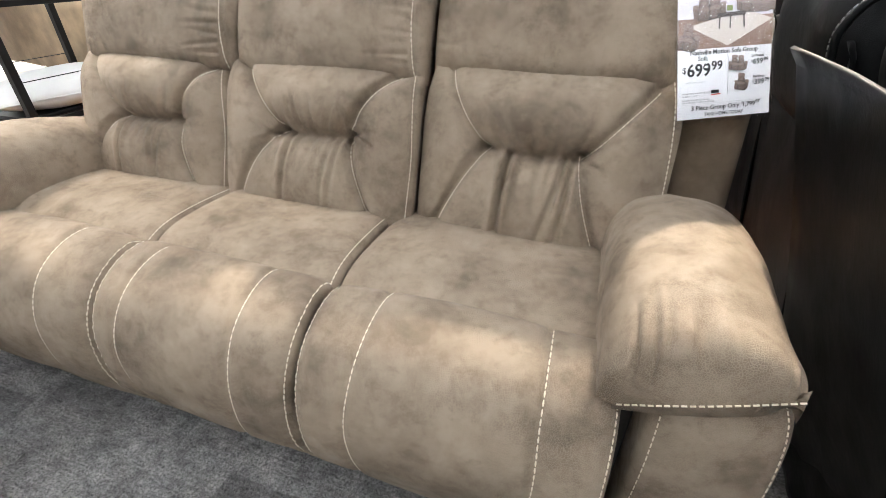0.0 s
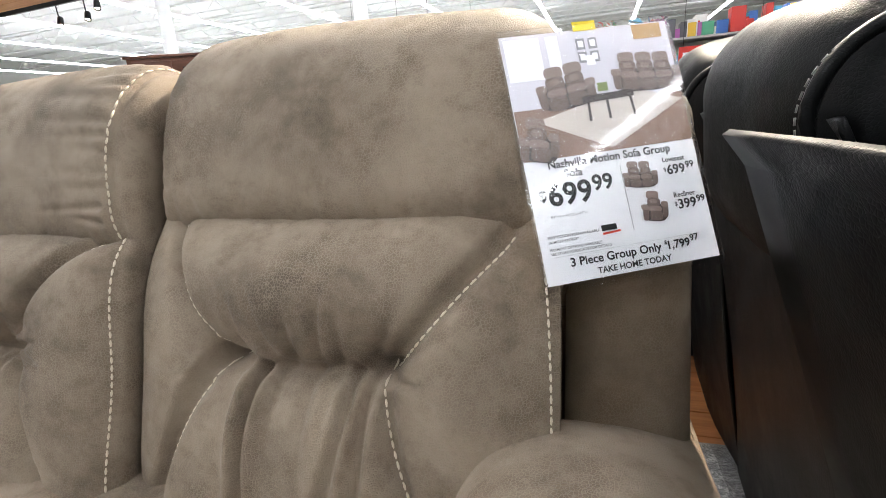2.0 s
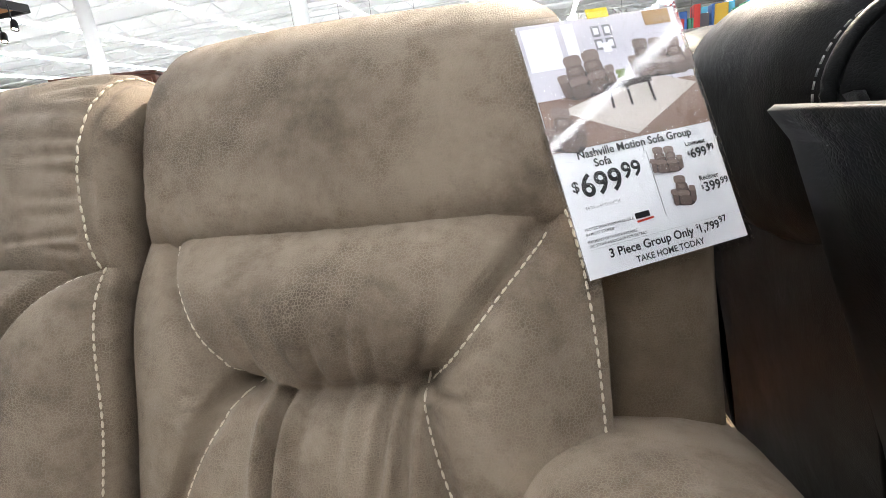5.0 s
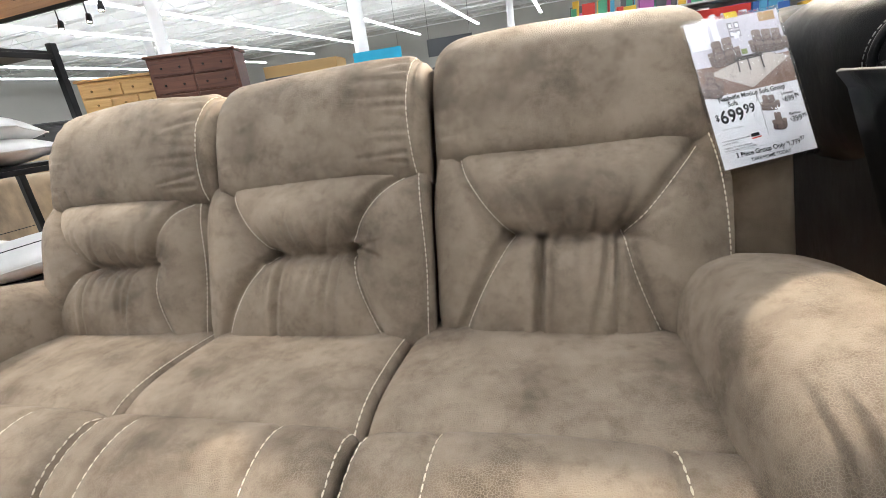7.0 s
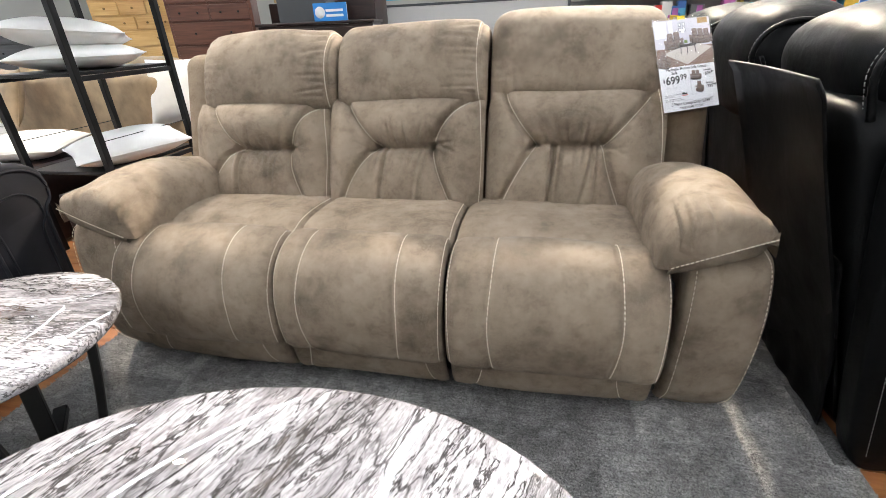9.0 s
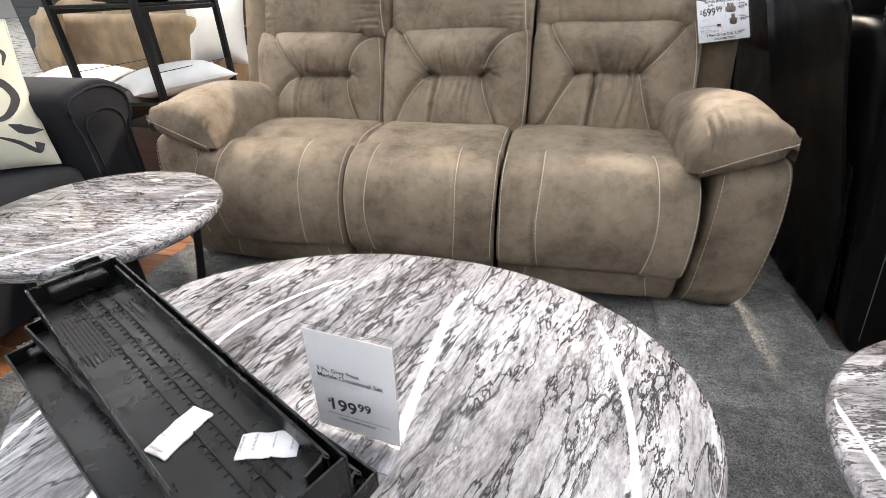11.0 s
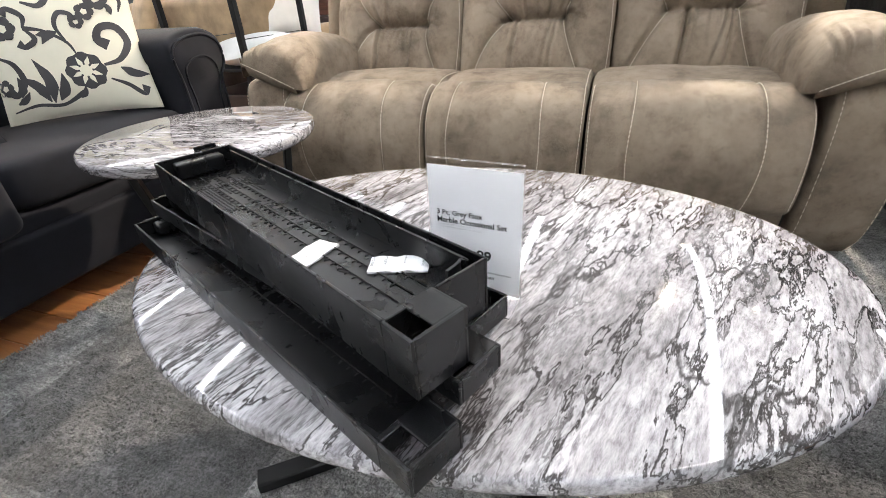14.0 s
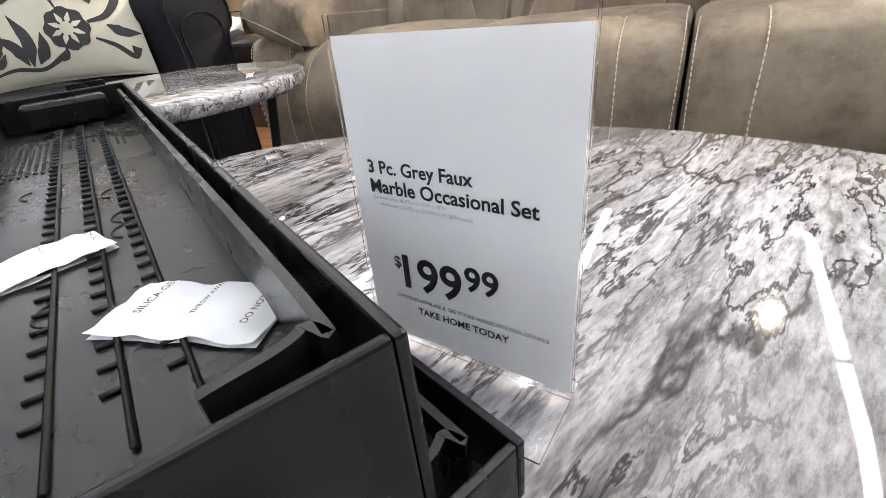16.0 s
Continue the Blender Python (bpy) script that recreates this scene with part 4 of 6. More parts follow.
# ---- stacked plastic trays ----
def tray(label, m, length=0.80, width=0.150, height=0.085, depth=0.040, marks=False):
    """A long shallow tray along x: deep outer walls, a raised floor, an inner lip and a socket block at the front."""
    ob = thing("plastic_tray", label, "tray", "stacked trays", m=m)
    t = 0.0042
    L, W, H = length / 2, width / 2, height
    fz = H - depth
    part("bottom", box("bottom", (length - 2 * t, width - 2 * t, t), (0, 0, fz - t / 2), TRAY_PLASTIC, 0), ob)
    for s in (-1, 1):
        part("side_wall", box("side_wall", (length, t, H), (0, s * (W - t / 2), H / 2), TRAY_PLASTIC, 0.0014, 2), ob)
    lip = catmull([(-L + 0.03, W - 0.012, 0), (0.0, W - 0.012, 0), (L - 0.05, W - 0.012, 0), (L - 0.026, W - 0.018, 0), (L - 0.020, W - 0.045, 0)], 40)
    part("inner_lip", tube("inner_lip", [(p[0], p[1], fz + (depth - 0.005) / 2) for p in lip], 0, TRAY_PLASTIC, 8, (0.0022, (depth - 0.005) / 2)), ob)
    part("back_wall", box("back_wall", (t, width - 2 * t, H), (-L + t / 2, 0, H / 2), TRAY_PLASTIC, 0.0014, 2), ob)
    part("back_step", box("back_step", (0.03, width * 0.62, depth * 0.8), (-L + 0.02, 0, H - depth * 0.55), TRAY_PLASTIC, 0.006, 3), ob)
    part("front_wall", box("front_wall", (t, W + 0.002 - t, H), (L - t / 2, (W - t - 0.002) / 2, H / 2), TRAY_PLASTIC, 0.0014, 2), ob)
    # socket block on the near half of the front end
    x0, x1, y0, y1 = L - 0.006, L + 0.044, -W, -0.004
    xm, ym = x0 + 0.008, y0 + 0.030
    pieces = [box("w", (x1 - L, t, H), ((L + x1) / 2, y0 + t / 2, H / 2), TRAY_PLASTIC, 0.0012, 1),
              box("w", (x1 - L, t, H), ((L + x1) / 2, y1 - t / 2, H / 2), TRAY_PLASTIC, 0.0012, 1),
              box("w", (t, y1 - y0 - 2 * t, H), (x1 - t / 2, (y0 + y1) / 2, H / 2), TRAY_PLASTIC, 0.0012, 1),
              box("w", (x1 - x0 - t, y1 - ym, t), ((x0 + x1 - t) / 2, (y1 + ym) / 2, H - t / 2 - 0.0004), TRAY_PLASTIC, 0.001, 1),
              box("w", (xm - x0, ym - y0 - t, t), ((x0 + xm) / 2, (ym + y0 + t) / 2, H - t / 2 - 0.0004), TRAY_PLASTIC, 0.001, 1),
              box("w", (t, y1 - y0 - t, depth), (x0 + t / 2, (y0 + y1 + t) / 2, H - depth / 2 - 0.0006), TRAY_PLASTIC, 0.001, 1)]
    part("socket_block", joined("socket_block", pieces), ob, "socket block with a square hole")
    for k in range(2):
        part("end_tab", box("end_tab", (0.022, width * 0.34, 0.005), (-L - 0.010, -0.03 + 0.062 * k, H - 0.008 + 0.004 * k), TRAY_PLASTIC, 0.0012, 1), ob)
    part("tab_rib", box("tab_rib", (0.004, width * 0.30, 0.012), (-L - 0.020, 0.03, H), TRAY_PLASTIC, 0.001, 1), ob)
    for y in (-0.014, 0.008, 0.029):
        teeth = [tube("rib", [(-L + 0.04, y, fz + 0.001), (L - 0.055, y, fz + 0.001)], 0.0013, TRAY_MARK, 4)]
        for q in range(int((length - 0.105) / 0.016)):
            teeth.append(tube("tooth", [(-L + 0.045 + 0.016 * q, y - 0.0075, fz + 0.0008), (-L + 0.045 + 0.016 * q, y, fz + 0.0008)], 0.0012, TRAY_MARK, 4))
        part("toothed_rib", joined("toothed_rib", teeth), ob, "raised toothed rib")
    if marks:
        rnd = random.Random(8)
        for y0, y1, xa, xb in ((-0.062, -0.02, -0.27, -0.10), (-0.006, 0.004, -0.26, -0.18), (0.016, 0.026, -0.25, -0.19), (0.037, 0.047, -0.26, -0.16)):
            y = y0
            while y < y1:
                bars = []
                x = xa + rnd.uniform(0, 0.012)
                while x < xb:
                    w = rnd.uniform(0.004, 0.016)
                    bars.append(tube("bar", [(x, y, fz + 0.0004), (x + w, y, fz + 0.0004)], 0, TRAY_MARK, 8, (0.0013, 0.0006)))
                    x += w + 0.003
                part("moulded_line", joined("moulded_line", bars), ob, "moulded line of unreadable marks")
                y += 0.0058
        for q in range(5):
            c = (rnd.uniform(-0.1, 0.25), rnd.uniform(-0.05, 0.03))
            arc = [(c[0] + 0.013 * math.cos(a), c[1] + 0.013 * math.sin(a), fz + 0.0003) for a in np.linspace(3.6, 5.6, 12)]
            part("mould_mark", tube("mould_mark", arc, 0.0007, TRAY_MARK, 4), ob, "faint round moulding mark")
    return ob


tray("black plastic tray, topmost of the stack, holding two white packets", pose(-0.156, -1.600, 0.531, 0, 0, -27.0), 0.724, 0.150, 0.072, marks=True)
tray("black plastic tray in the middle of the stack, turned slightly", pose(-0.158, -1.5935, 0.4995, 0, 0, -22.0), 0.750, 0.150, 0.0325, 0.026)
tray("black plastic tray lying lowest on the marble table", pose(-0.170, -1.656, 0.4595, 0, 0, -24.8), 0.750, 0.152, 0.040, 0.030)


def packet(x, y, turn, z=0.5635):
    """A crumpled white desiccant sachet with printed lines."""
    nx, ny = 22, 14
    verts, faces = [], []
    for i in range(nx):
        for j in range(ny):
            u, v = i / (nx - 1), j / (ny - 1)
            px, py = (u - 0.5) * 0.076, (v - 0.5) * 0.037
            e = min(u, 1 - u) / 0.17
            h = 0.0042 * min(1, e) ** 0.7 * math.sin(math.pi * v) ** 0.6 + 0.0022 * noise.noise((px * 90, py * 90, x * 50))
            verts.append((px, py + 0.002 * noise.noise((px * 60, 0, y * 40)), max(0.0008, 0.0025 + h)))
    for i in range(nx - 1):
        for j in range(ny - 1):
            a = i * ny + j
            faces.append((a, a + ny, a + ny + 1, a + 1))
    k = len(verts)
    verts += [(vx, vy, 0.0) for vx, vy, vz in verts[:k]]
    faces += [tuple(q + k for q in f[::-1]) for f in faces[:]]
    ob = thing("silica_packet", "crumpled small white paper sachet lying in the tray", "packet", "silica packets", m=pose(x, y, z, 0, 0, turn))
    part("sachet", mesh_of("sachet", verts, faces, PAPER), ob)
    for txt, px, w in (("DO NOT EAT", 0.033, 0.026), ("DESICCANT", -0.031, 0.024), ("SILICA GEL", -0.014, 0.024), ("THROW AWAY", 0.010, 0.022)):
        writing(txt, ob, pose(px, 0, 0.0092 if abs(px) < 0.02 else 0.0072, 0, 0, 90), -w / 2, w / 2, 0, INK)
    return ob


packet(-0.046, -1.685, 80)
packet(0.081, -1.679, 16)


# ---- price card on the cocktail table ----
def price_card():
    ob = thing("price_card", "white price card in a clear acrylic stand on the table", "price card", m=pose(0.146, -1.580, 0.4605, 0, 0, -7) @ Matrix.Scale(0.86, 4))
    W, H = 0.165, 0.236
    up = pose(0, 0, 0, 90 - 6, 0, 0)
    card = pose(-W / 2, 0.012, 0.006, 90 - 2, 0, 0)
    part("paper", box("paper", (W - 0.003, 0.220, 0.0006), (W / 2, 0.110, 0.0), PAPER, 0, m=card), ob, "white printed paper")
    part("front_sheet", box("front_sheet", (W, H, 0.0016), (W / 2, H / 2 - 0.004, 0.0024), ACRYLIC, 0.0003, 1, card), ob, "clear acrylic sheet").visible_shadow = False
    part("back_sheet", box("back_sheet", (W, H, 0.0016), (W / 2, H / 2 - 0.004, -0.0024), ACRYLIC, 0.0003, 1, card), ob, "clear acrylic sheet").visible_shadow = False
    part("foot_sheet", box("foot_sheet", (W, 0.07, 0.002), (0, -0.008, 0.0012), ACRYLIC, 0.0003, 1), ob, "clear acrylic foot").visible_shadow = False
    part("riser", box("riser", (W, 0.0018, 0.012), (0, 0.017, 0.008), ACRYLIC, 0.0003, 1), ob, "clear acrylic riser").visible_shadow = False
    lift = card @ pose(0, 0, 0.0008)

    for txt, x0, x1, y, mat in (("3 Pc. Grey Faux", 0.014, 0.084, 0.1255, INK), ("Marble Occasional Set", 0.014, 0.120, 0.1125, INK),
                                ('Cocktail table: 46.5"L x 31.5"W x 18"H', 0.015, 0.066, 0.1080, GREY_INK), ('2 - End tables: 23.50"L x 23.50"W x 21.26"H (each)', 0.015, 0.083, 0.1035, GREY_INK),
                                ("$", 0.0235, 0.0290, 0.059, INK), ("199", 0.030, 0.073, 0.0445, INK), ("99", 0.075, 0.097, 0.0555, INK),
                                ("OPTIONS AVAILABLE, SEE STORE ASSOCIATE FOR DETAILS", 0.022, 0.127, 0.0335, INK), ("TAKE HOME TODAY", 0.038, 0.103, 0.0235, INK)):
        writing(txt, ob, lift, x0 * 1.17, x1 * 1.17, y * 1.078, mat)
    return ob


price_card()


# ---- price sign on the sofa ----
def sofa_sign():
    W, H = 0.214, 0.302
    bl, br, tl = Vector((0.913, 0.031, 0.846)), Vector((1.118, 0.132, 0.858)), Vector((0.843, 0.128, 1.138))
    ex = (br - bl).normalized()
    ey = (tl - bl)
    ey = (ey - ex * ey.dot(ex)).normalized()
    ez = ex.cross(ey)
    m = Matrix(((ex.x, ey.x, ez.x, bl.x), (ex.y, ey.y, ez.y, bl.y), (ex.z, ey.z, ez.z, bl.z), (0, 0, 0, 1)))
    W, H = (br - bl).length, (tl - bl).length
    ob = thing("price_sign", "laminated white price sign with a room picture hung on the sofa", "price sign", m=m)
    part("paper", box("paper", (W - 0.006, H - 0.008, 0.0006), (W / 2, H / 2 + 0.001, 0), PAPER, 0), ob, "white printed paper")
    part("sleeve", box("sleeve", (W, H + 0.006, 0.0006), (W / 2, H / 2, 0.0035), SLEEVE, 0), ob, "clear plastic sleeve").visible_shadow = False
    part("sleeve_back", box("sleeve_back", (W + 0.003, H + 0.006, 0.0006), (W / 2 + 0.001, H / 2 - 0.003, -0.003), SLEEVE, 0), ob, "clear plastic sleeve").visible_shadow = False
    part("hook_tab", box("hook_tab", (0.03, 0.012, 0.001), (W * 0.5, H + 0.001, 0.002), YELLOW_TAG, 0), ob, "yellow hanging tab")

    def rect(name, x, y, w, h, mat, z=0.0006, label="", turn=0, bevel=0.0):
        part(name, box(name, (w * W, h * H, 0.0004), (0, 0, 0), mat, bevel, 2), ob, label, pose(x * W, y * H, z, 0, 0, turn))

    def line(txt, x0, x1, y, mat=INK):
        writing(txt, ob, pose(0, 0, 0.0012), x0 * W, x1 * W, y * H, mat)

    pic = [material("print_" + n, c, 0.5) for n, c in (("wall", (0.62, 0.6, 0.66)), ("window", (0.85, 0.85, 0.9)), ("floor", (0.24, 0.15, 0.11)), ("rug", (0.56, 0.5, 0.45)), ("sofa", (0.150, 0.105, 0.090)), ("sofa_light", (0.24, 0.178, 0.152)), ("dark", (0.055, 0.040, 0.038)), ("leaf", (0.2, 0.26, 0.08)), ("frame", (0.25, 0.25, 0.27)))]
    wall, window, flo, rugp, so, sol, dk, leaf, frm = pic
    rect("picture", 0.5, 0.74, 0.97, 0.50, wall, 0.0006, "printed room picture")
    rect("picture_window", 0.13, 0.89, 0.2, 0.17, window, 0.0010)
    rect("picture_window", 0.30, 0.90, 0.07, 0.15, window, 0.0010)
    rect("picture_floor", 0.5, 0.59, 0.97, 0.20, flo, 0.0010)
    part("picture_rug", mesh_of("picture_rug", [(0.12 * W, 0.64 * H, 0.0015), (0.52 * W, 0.50 * H, 0.0015), (0.98 * W, 0.66 * H, 0.0015), (0.70 * W, 0.73 * H, 0.0015)], [(0, 1, 2, 3)], rugp, False), ob)

    def pad(x, y, w, h, mat, z, turn=0.0, name="picture_sofa", power=3.2):
        """A flat printed patch with rounded corners."""
        pts = []
        for q in range(28):
            a = 2 * math.pi * q / 28
            c_, s_ = math.cos(a), math.sin(a)
            pts.append((math.copysign(abs(c_) ** (2 / power), c_) * w * W / 2, math.copysign(abs(s_) ** (2 / power), s_) * h * H / 2, 0.0))
        part(name, mesh_of(name, pts, [tuple(range(28))], mat, False), ob, "", pose(x * W, y * H, z, 0, 0, turn))

    def sofa_print(x, y, k, seats, slope=0.0, turn=0.0):
        step = 0.118 * k
        pad(x + step * (seats - 1) / 2, y - 0.045 * k + slope * (seats - 1) / 2, step * seats + 0.09 * k, 0.11 * k, dk, 0.0017, turn)
        for n in range(seats):
            cx, cy = x + step * n, y + slope * n
            pad(cx, cy + 0.062 * k, 0.112 * k, 0.052 * k, sol, 0.0019, turn)
            pad(cx, cy + 0.018 * k, 0.114 * k, 0.056 * k, so, 0.0020, turn)
            pad(cx, cy + 0.022 * k, 0.062 * k, 0.026 * k, sol, 0.0021, turn)
            pad(cx, cy - 0.024 * k, 0.116 * k, 0.036 * k, sol, 0.0022, turn)
            pad(cx, cy - 0.066 * k, 0.114 * k, 0.060 * k, so, 0.0023, turn)
        for q, n in ((-0.088, 0), (0.088, seats - 1)):
            pad(x + step * n + q * k, y + slope * n - 0.040 * k, 0.052 * k, 0.095 * k, so, 0.0024, turn)
            pad(x + step * n + q * k, y + slope * n - 0.005 * k, 0.066 * k, 0.034 * k, sol, 0.0025, turn)

    sofa_print(0.27, 0.765, 0.95, 2, 0.012, 6)
    sofa_print(0.70, 0.80, 0.86, 3, -0.006, -2)
    sofa_print(0.115, 0.575, 0.95, 1, 0.0, -14)
    for q in range(4):
        rect("picture_frame", 0.46 + 0.07 * (q % 2), 0.93 - 0.055 * (q // 2), 0.05, 0.045, frm, 0.0014)
        rect("picture_frame", 0.46 + 0.07 * (q % 2), 0.93 - 0.055 * (q // 2), 0.03, 0.026, window, 0.0018)
    rect("picture_art", 0.86, 0.955, 0.17, 0.06, material("print_art", (0.42, 0.26, 0.1), 0.5), 0.0014)
    rect("picture_table", 0.55, 0.705, 0.30, 0.028, dk, 0.0026, turn=2)
    for x in (0.43, 0.54, 0.68):
        rect("picture_table", x, 0.66, 0.014, 0.09, dk, 0.0026, turn=(x - 0.55) * 30)
    rect("picture_plant", 0.53, 0.745, 0.06, 0.035, leaf, 0.0028, bevel=0.001)
    rect("picture_lamp", 0.50, 0.86, 0.05, 0.04, window, 0.0016)
    line("Nashville Motion Sofa Group", 0.14, 0.84, 0.452)
    line("Sofa", 0.22, 0.32, 0.412)
    line("$", 0.06, 0.098, 0.335)
    line("699", 0.11, 0.35, 0.310)
    line("99", 0.36, 0.475, 0.345)
    line('84"W x 41"D x 42"H', 0.10, 0.30, 0.262, GREY_INK)
    line("Loveseat", 0.78, 0.91, 0.412)
    line("$", 0.775, 0.79, 0.375)
    line("699", 0.795, 0.90, 0.362)
    line("99", 0.905, 0.955, 0.378)
    line("Recliner", 0.80, 0.925, 0.268)
    line("$", 0.795, 0.81, 0.235)
    line("399", 0.815, 0.92, 0.222)
    line("99", 0.925, 0.975, 0.238)
    line("PROTECTION PLAN AVAILABLE", 0.06, 0.345, 0.188)
    line("IN MOST STORES*", 0.06, 0.225, 0.170)
    line("PAYMENT OPTIONS AVAILABLE", 0.06, 0.345, 0.142)
    line("SEE STORE ASSOCIATE FOR DETAILS", 0.06, 0.395, 0.126)
    rect("logo", 0.40, 0.197, 0.085, 0.022, INK, 0.0012, "dark logo shape")
    rect("logo", 0.41, 0.177, 0.10, 0.008, RED_INK, 0.0012, "red logo shape", 3)
    line("3 Piece Group Only", 0.155, 0.665, 0.075)
    line("$", 0.685, 0.70, 0.095)
    line("1,799", 0.705, 0.83, 0.075)
    line("97", 0.835, 0.885, 0.092)
    line("TAKE HOME TODAY", 0.29, 0.71, 0.032)

    sofa_print(0.600, 0.385, 0.56, 2, -0.006, -7)
    sofa_print(0.675, 0.252, 0.64, 1, 0.0, -10)
    rect("rule", 0.5, 0.118, 0.9, 0.001, GREY_INK, 0.001)
    rect("rule", 0.535, 0.30, 0.003, 0.26, GREY_INK, 0.001)
    return ob


sofa_sign()


ZONE = pose(-0.02, 0, 0)


# ---- black leather sofa, its back to the brown one ----
def puff(name, size, m, mat, power=2.6, wob=0.012, seed=0.0, n=36):
    """A stuffed block: a rounded superellipsoid with soft dents."""
    verts, faces = [], []
    sx, sy, sz = (a / 2 for a in size)
    e = 2.0 / power
    def sp(v):
        return math.copysign(abs(v) ** e, v)
    for i in range(n + 1):
        a = -math.pi / 2 + math.pi * i / n
        for j in range(2 * n):
            b = math.pi * j / n
            p = Vector((sx * sp(math.cos(a)) * sp(math.cos(b)), sy * sp(math.cos(a)) * sp(math.sin(b)), sz * sp(math.sin(a))))
            p *= 1 + wob * 6 * noise.noise(p * 5 + Vector((seed, seed, 0))) + wob * 2 * noise.noise(p * 17 + Vector((0, seed, 0)))
            verts.append(m @ p)
    w = 2 * n
    for i in range(n):
        for j in range(w):
            faces.append((i * w + j, i * w + (j + 1) % w, (i + 1) * w + (j + 1) % w, (i + 1) * w + j))
    return mesh_of(name, verts, faces, mat)


def dash_line(name, pts, mat, step=0.014, dash=0.009, r=0.0013):
    out = []
    c = catmull(pts, 200)
    seg = np.r_[0, np.cumsum(np.linalg.norm(np.diff(c, axis=0), axis=1))]
    for i in range(int(seg[-1] / step)):
        pq = [tuple(np.interp(s, seg, c[:, q]) for q in range(3)) for s in (i * step, i * step + dash)]
        out.append(tube(name, pq, r, mat, 4))
    return joined(name, out)


def black_sofa():
    ob = thing("leather_sofa", "black leather reclining sofa turned away, with loose back flaps", "sofa")
    for k, y0 in enumerate((-0.56, 0.09, 0.72)):
        slant = 15.5 if k == 0 else 7.0
        foot = 1.425 if k == 0 else 1.40
        rise = 0.30 if k == 0 else 0.15
        part("back_cushion", puff("back_cushion", (0.34, 0.625, 0.40), pose(1.40 if k == 0 else 1.37, y0 + 0.315, 0.975 if k == 0 else 0.99, 0, -slant, 0), BLACK_LEATHER, 3.2, 0.010, k), ob)
        part("back_panel", puff("back_panel", (0.12, 0.63, 1.0), pose(foot - rise * 0.485 + 0.085, y0 + 0.315, 0.485, 0, -slant, 0), BLACK_LEATHER, 7.0, 0.003, k + 5), ob)
        rows = (0.10, 0.25, 0.45, 0.65, 0.85, 0.99, 1.02)
        cols = (0.0, 0.01, 0.1, 0.2, 0.3, 0.4, 0.5, 0.56)
        verts = [(foot - rise * z + 0.010 * math.sin(9 * y + 5 * z + k) - (0.012 if z > 1.0 else 0), y0 + 0.02 + y, z - 0.012 * (y < 0.005)) for z in rows for y in cols]
        faces = [(a * 8 + b, a * 8 + b + 1, a * 8 + b + 9, a * 8 + b + 8) for a in range(6) for b in range(7)]
        if k == 2:
            verts = [(x + 0.03, y, z - 0.06) for x, y, z in verts]
        f = part("back_flap", mesh_of("back_flap", verts, faces, BLACK_LEATHER), ob, "loose leather back flap")
        mod = f.modifiers.new("thick", "SOLIDIFY")
        mod.thickness = 0.008
        welt = [(1.22, y0 + 0.03, 0.93), (1.20, y0 + 0.03, 1.03), (1.24, y0 + 0.035, 1.10), (1.33, y0 + 0.04, 1.125), (1.46, y0 + 0.05, 1.10)]
        part("welt", tube("welt", [tuple(p) for p in catmull(welt, 24)], 0.009, BLACK_LEATHER, 8), ob)
        part("stitching", dash_line("stitching", [(x, y + 0.03, z) for x, y, z in welt], GREY_THREAD), ob)
    part("end_panel", puff("end_panel", (0.42, 0.10, 0.96), pose(1.52, -0.60, 0.49, 0, -10, 0), BLACK_LEATHER, 7.0, 0.003, 3), ob)
    part("stitching", dash_line("stitching", [(1.42, -0.652, 0.07), (1.35, -0.655, 0.5), (1.285, -0.655, 0.92)], GREY_THREAD), ob)
    part("arm", puff("arm", (0.8, 0.26, 0.62), pose(2.05, -0.53, 0.33), BLACK_LEATHER, 7.0, 0.003, 3), ob)
    part("seat", puff("seat", (0.85, 1.9, 0.42), pose(2.0, 0.5, 0.30), BLACK_LEATHER, 6.0, 0.004, 2), ob)
    for y in (-0.5, 1.3):
        for x in (1.5, 2.3):
            part("foot", box("foot", (0.07, 0.07, 0.1), (x, y, 0.06), BLACK_METAL), ob)
    return ob


black_sofa_ = black_sofa()


def black_chair():
    ob = thing("leather_recliner", "dark leather recliner beside the black sofa", "recliner", m=pose(2.0, -1.15, 0))
    part("arm", puff("arm", (0.85, 0.24, 0.58), pose(0, 0.28, 0.31), BLACK_LEATHER, 6.0, 0.004, 8), ob)
    part("arm", puff("arm", (0.85, 0.24, 0.58), pose(0, -0.55, 0.31), BLACK_LEATHER, 6.0, 0.004, 9), ob)
    part("seat", puff("seat", (0.8, 0.62, 0.44), pose(0.03, -0.135, 0.25), BLACK_LEATHER, 5.0, 0.004, 6), ob)
    part("backrest", puff("backrest", (0.3, 0.66, 0.75), pose(0.42, -0.135, 0.7, 0, 12, 0), BLACK_LEATHER, 4.0, 0.006, 7), ob)
    return ob


black_chair()


def black_armchair():
    ob = thing("leather_armchair", "black leather armchair standing behind the sofas", "armchair", m=pose(1.35, 1.95, 0, 0, 0, 90))
    part("base", puff("base", (0.95, 0.95, 0.5), pose(0, 0, 0.27), BLACK_LEATHER, 8.0, 0.003, 11), ob)
    part("backrest", puff("backrest", (0.95, 0.32, 0.95), pose(0, 0.38, 0.56), BLACK_LEATHER, 6.0, 0.004, 12), ob)
    for s in (-1, 1):
        part("arm", puff("arm", (0.22, 0.9, 0.64), pose(s * 0.46, 0, 0.34), BLACK_LEATHER, 6.0, 0.004, 13 + s), ob)
    return ob


black_armchair()


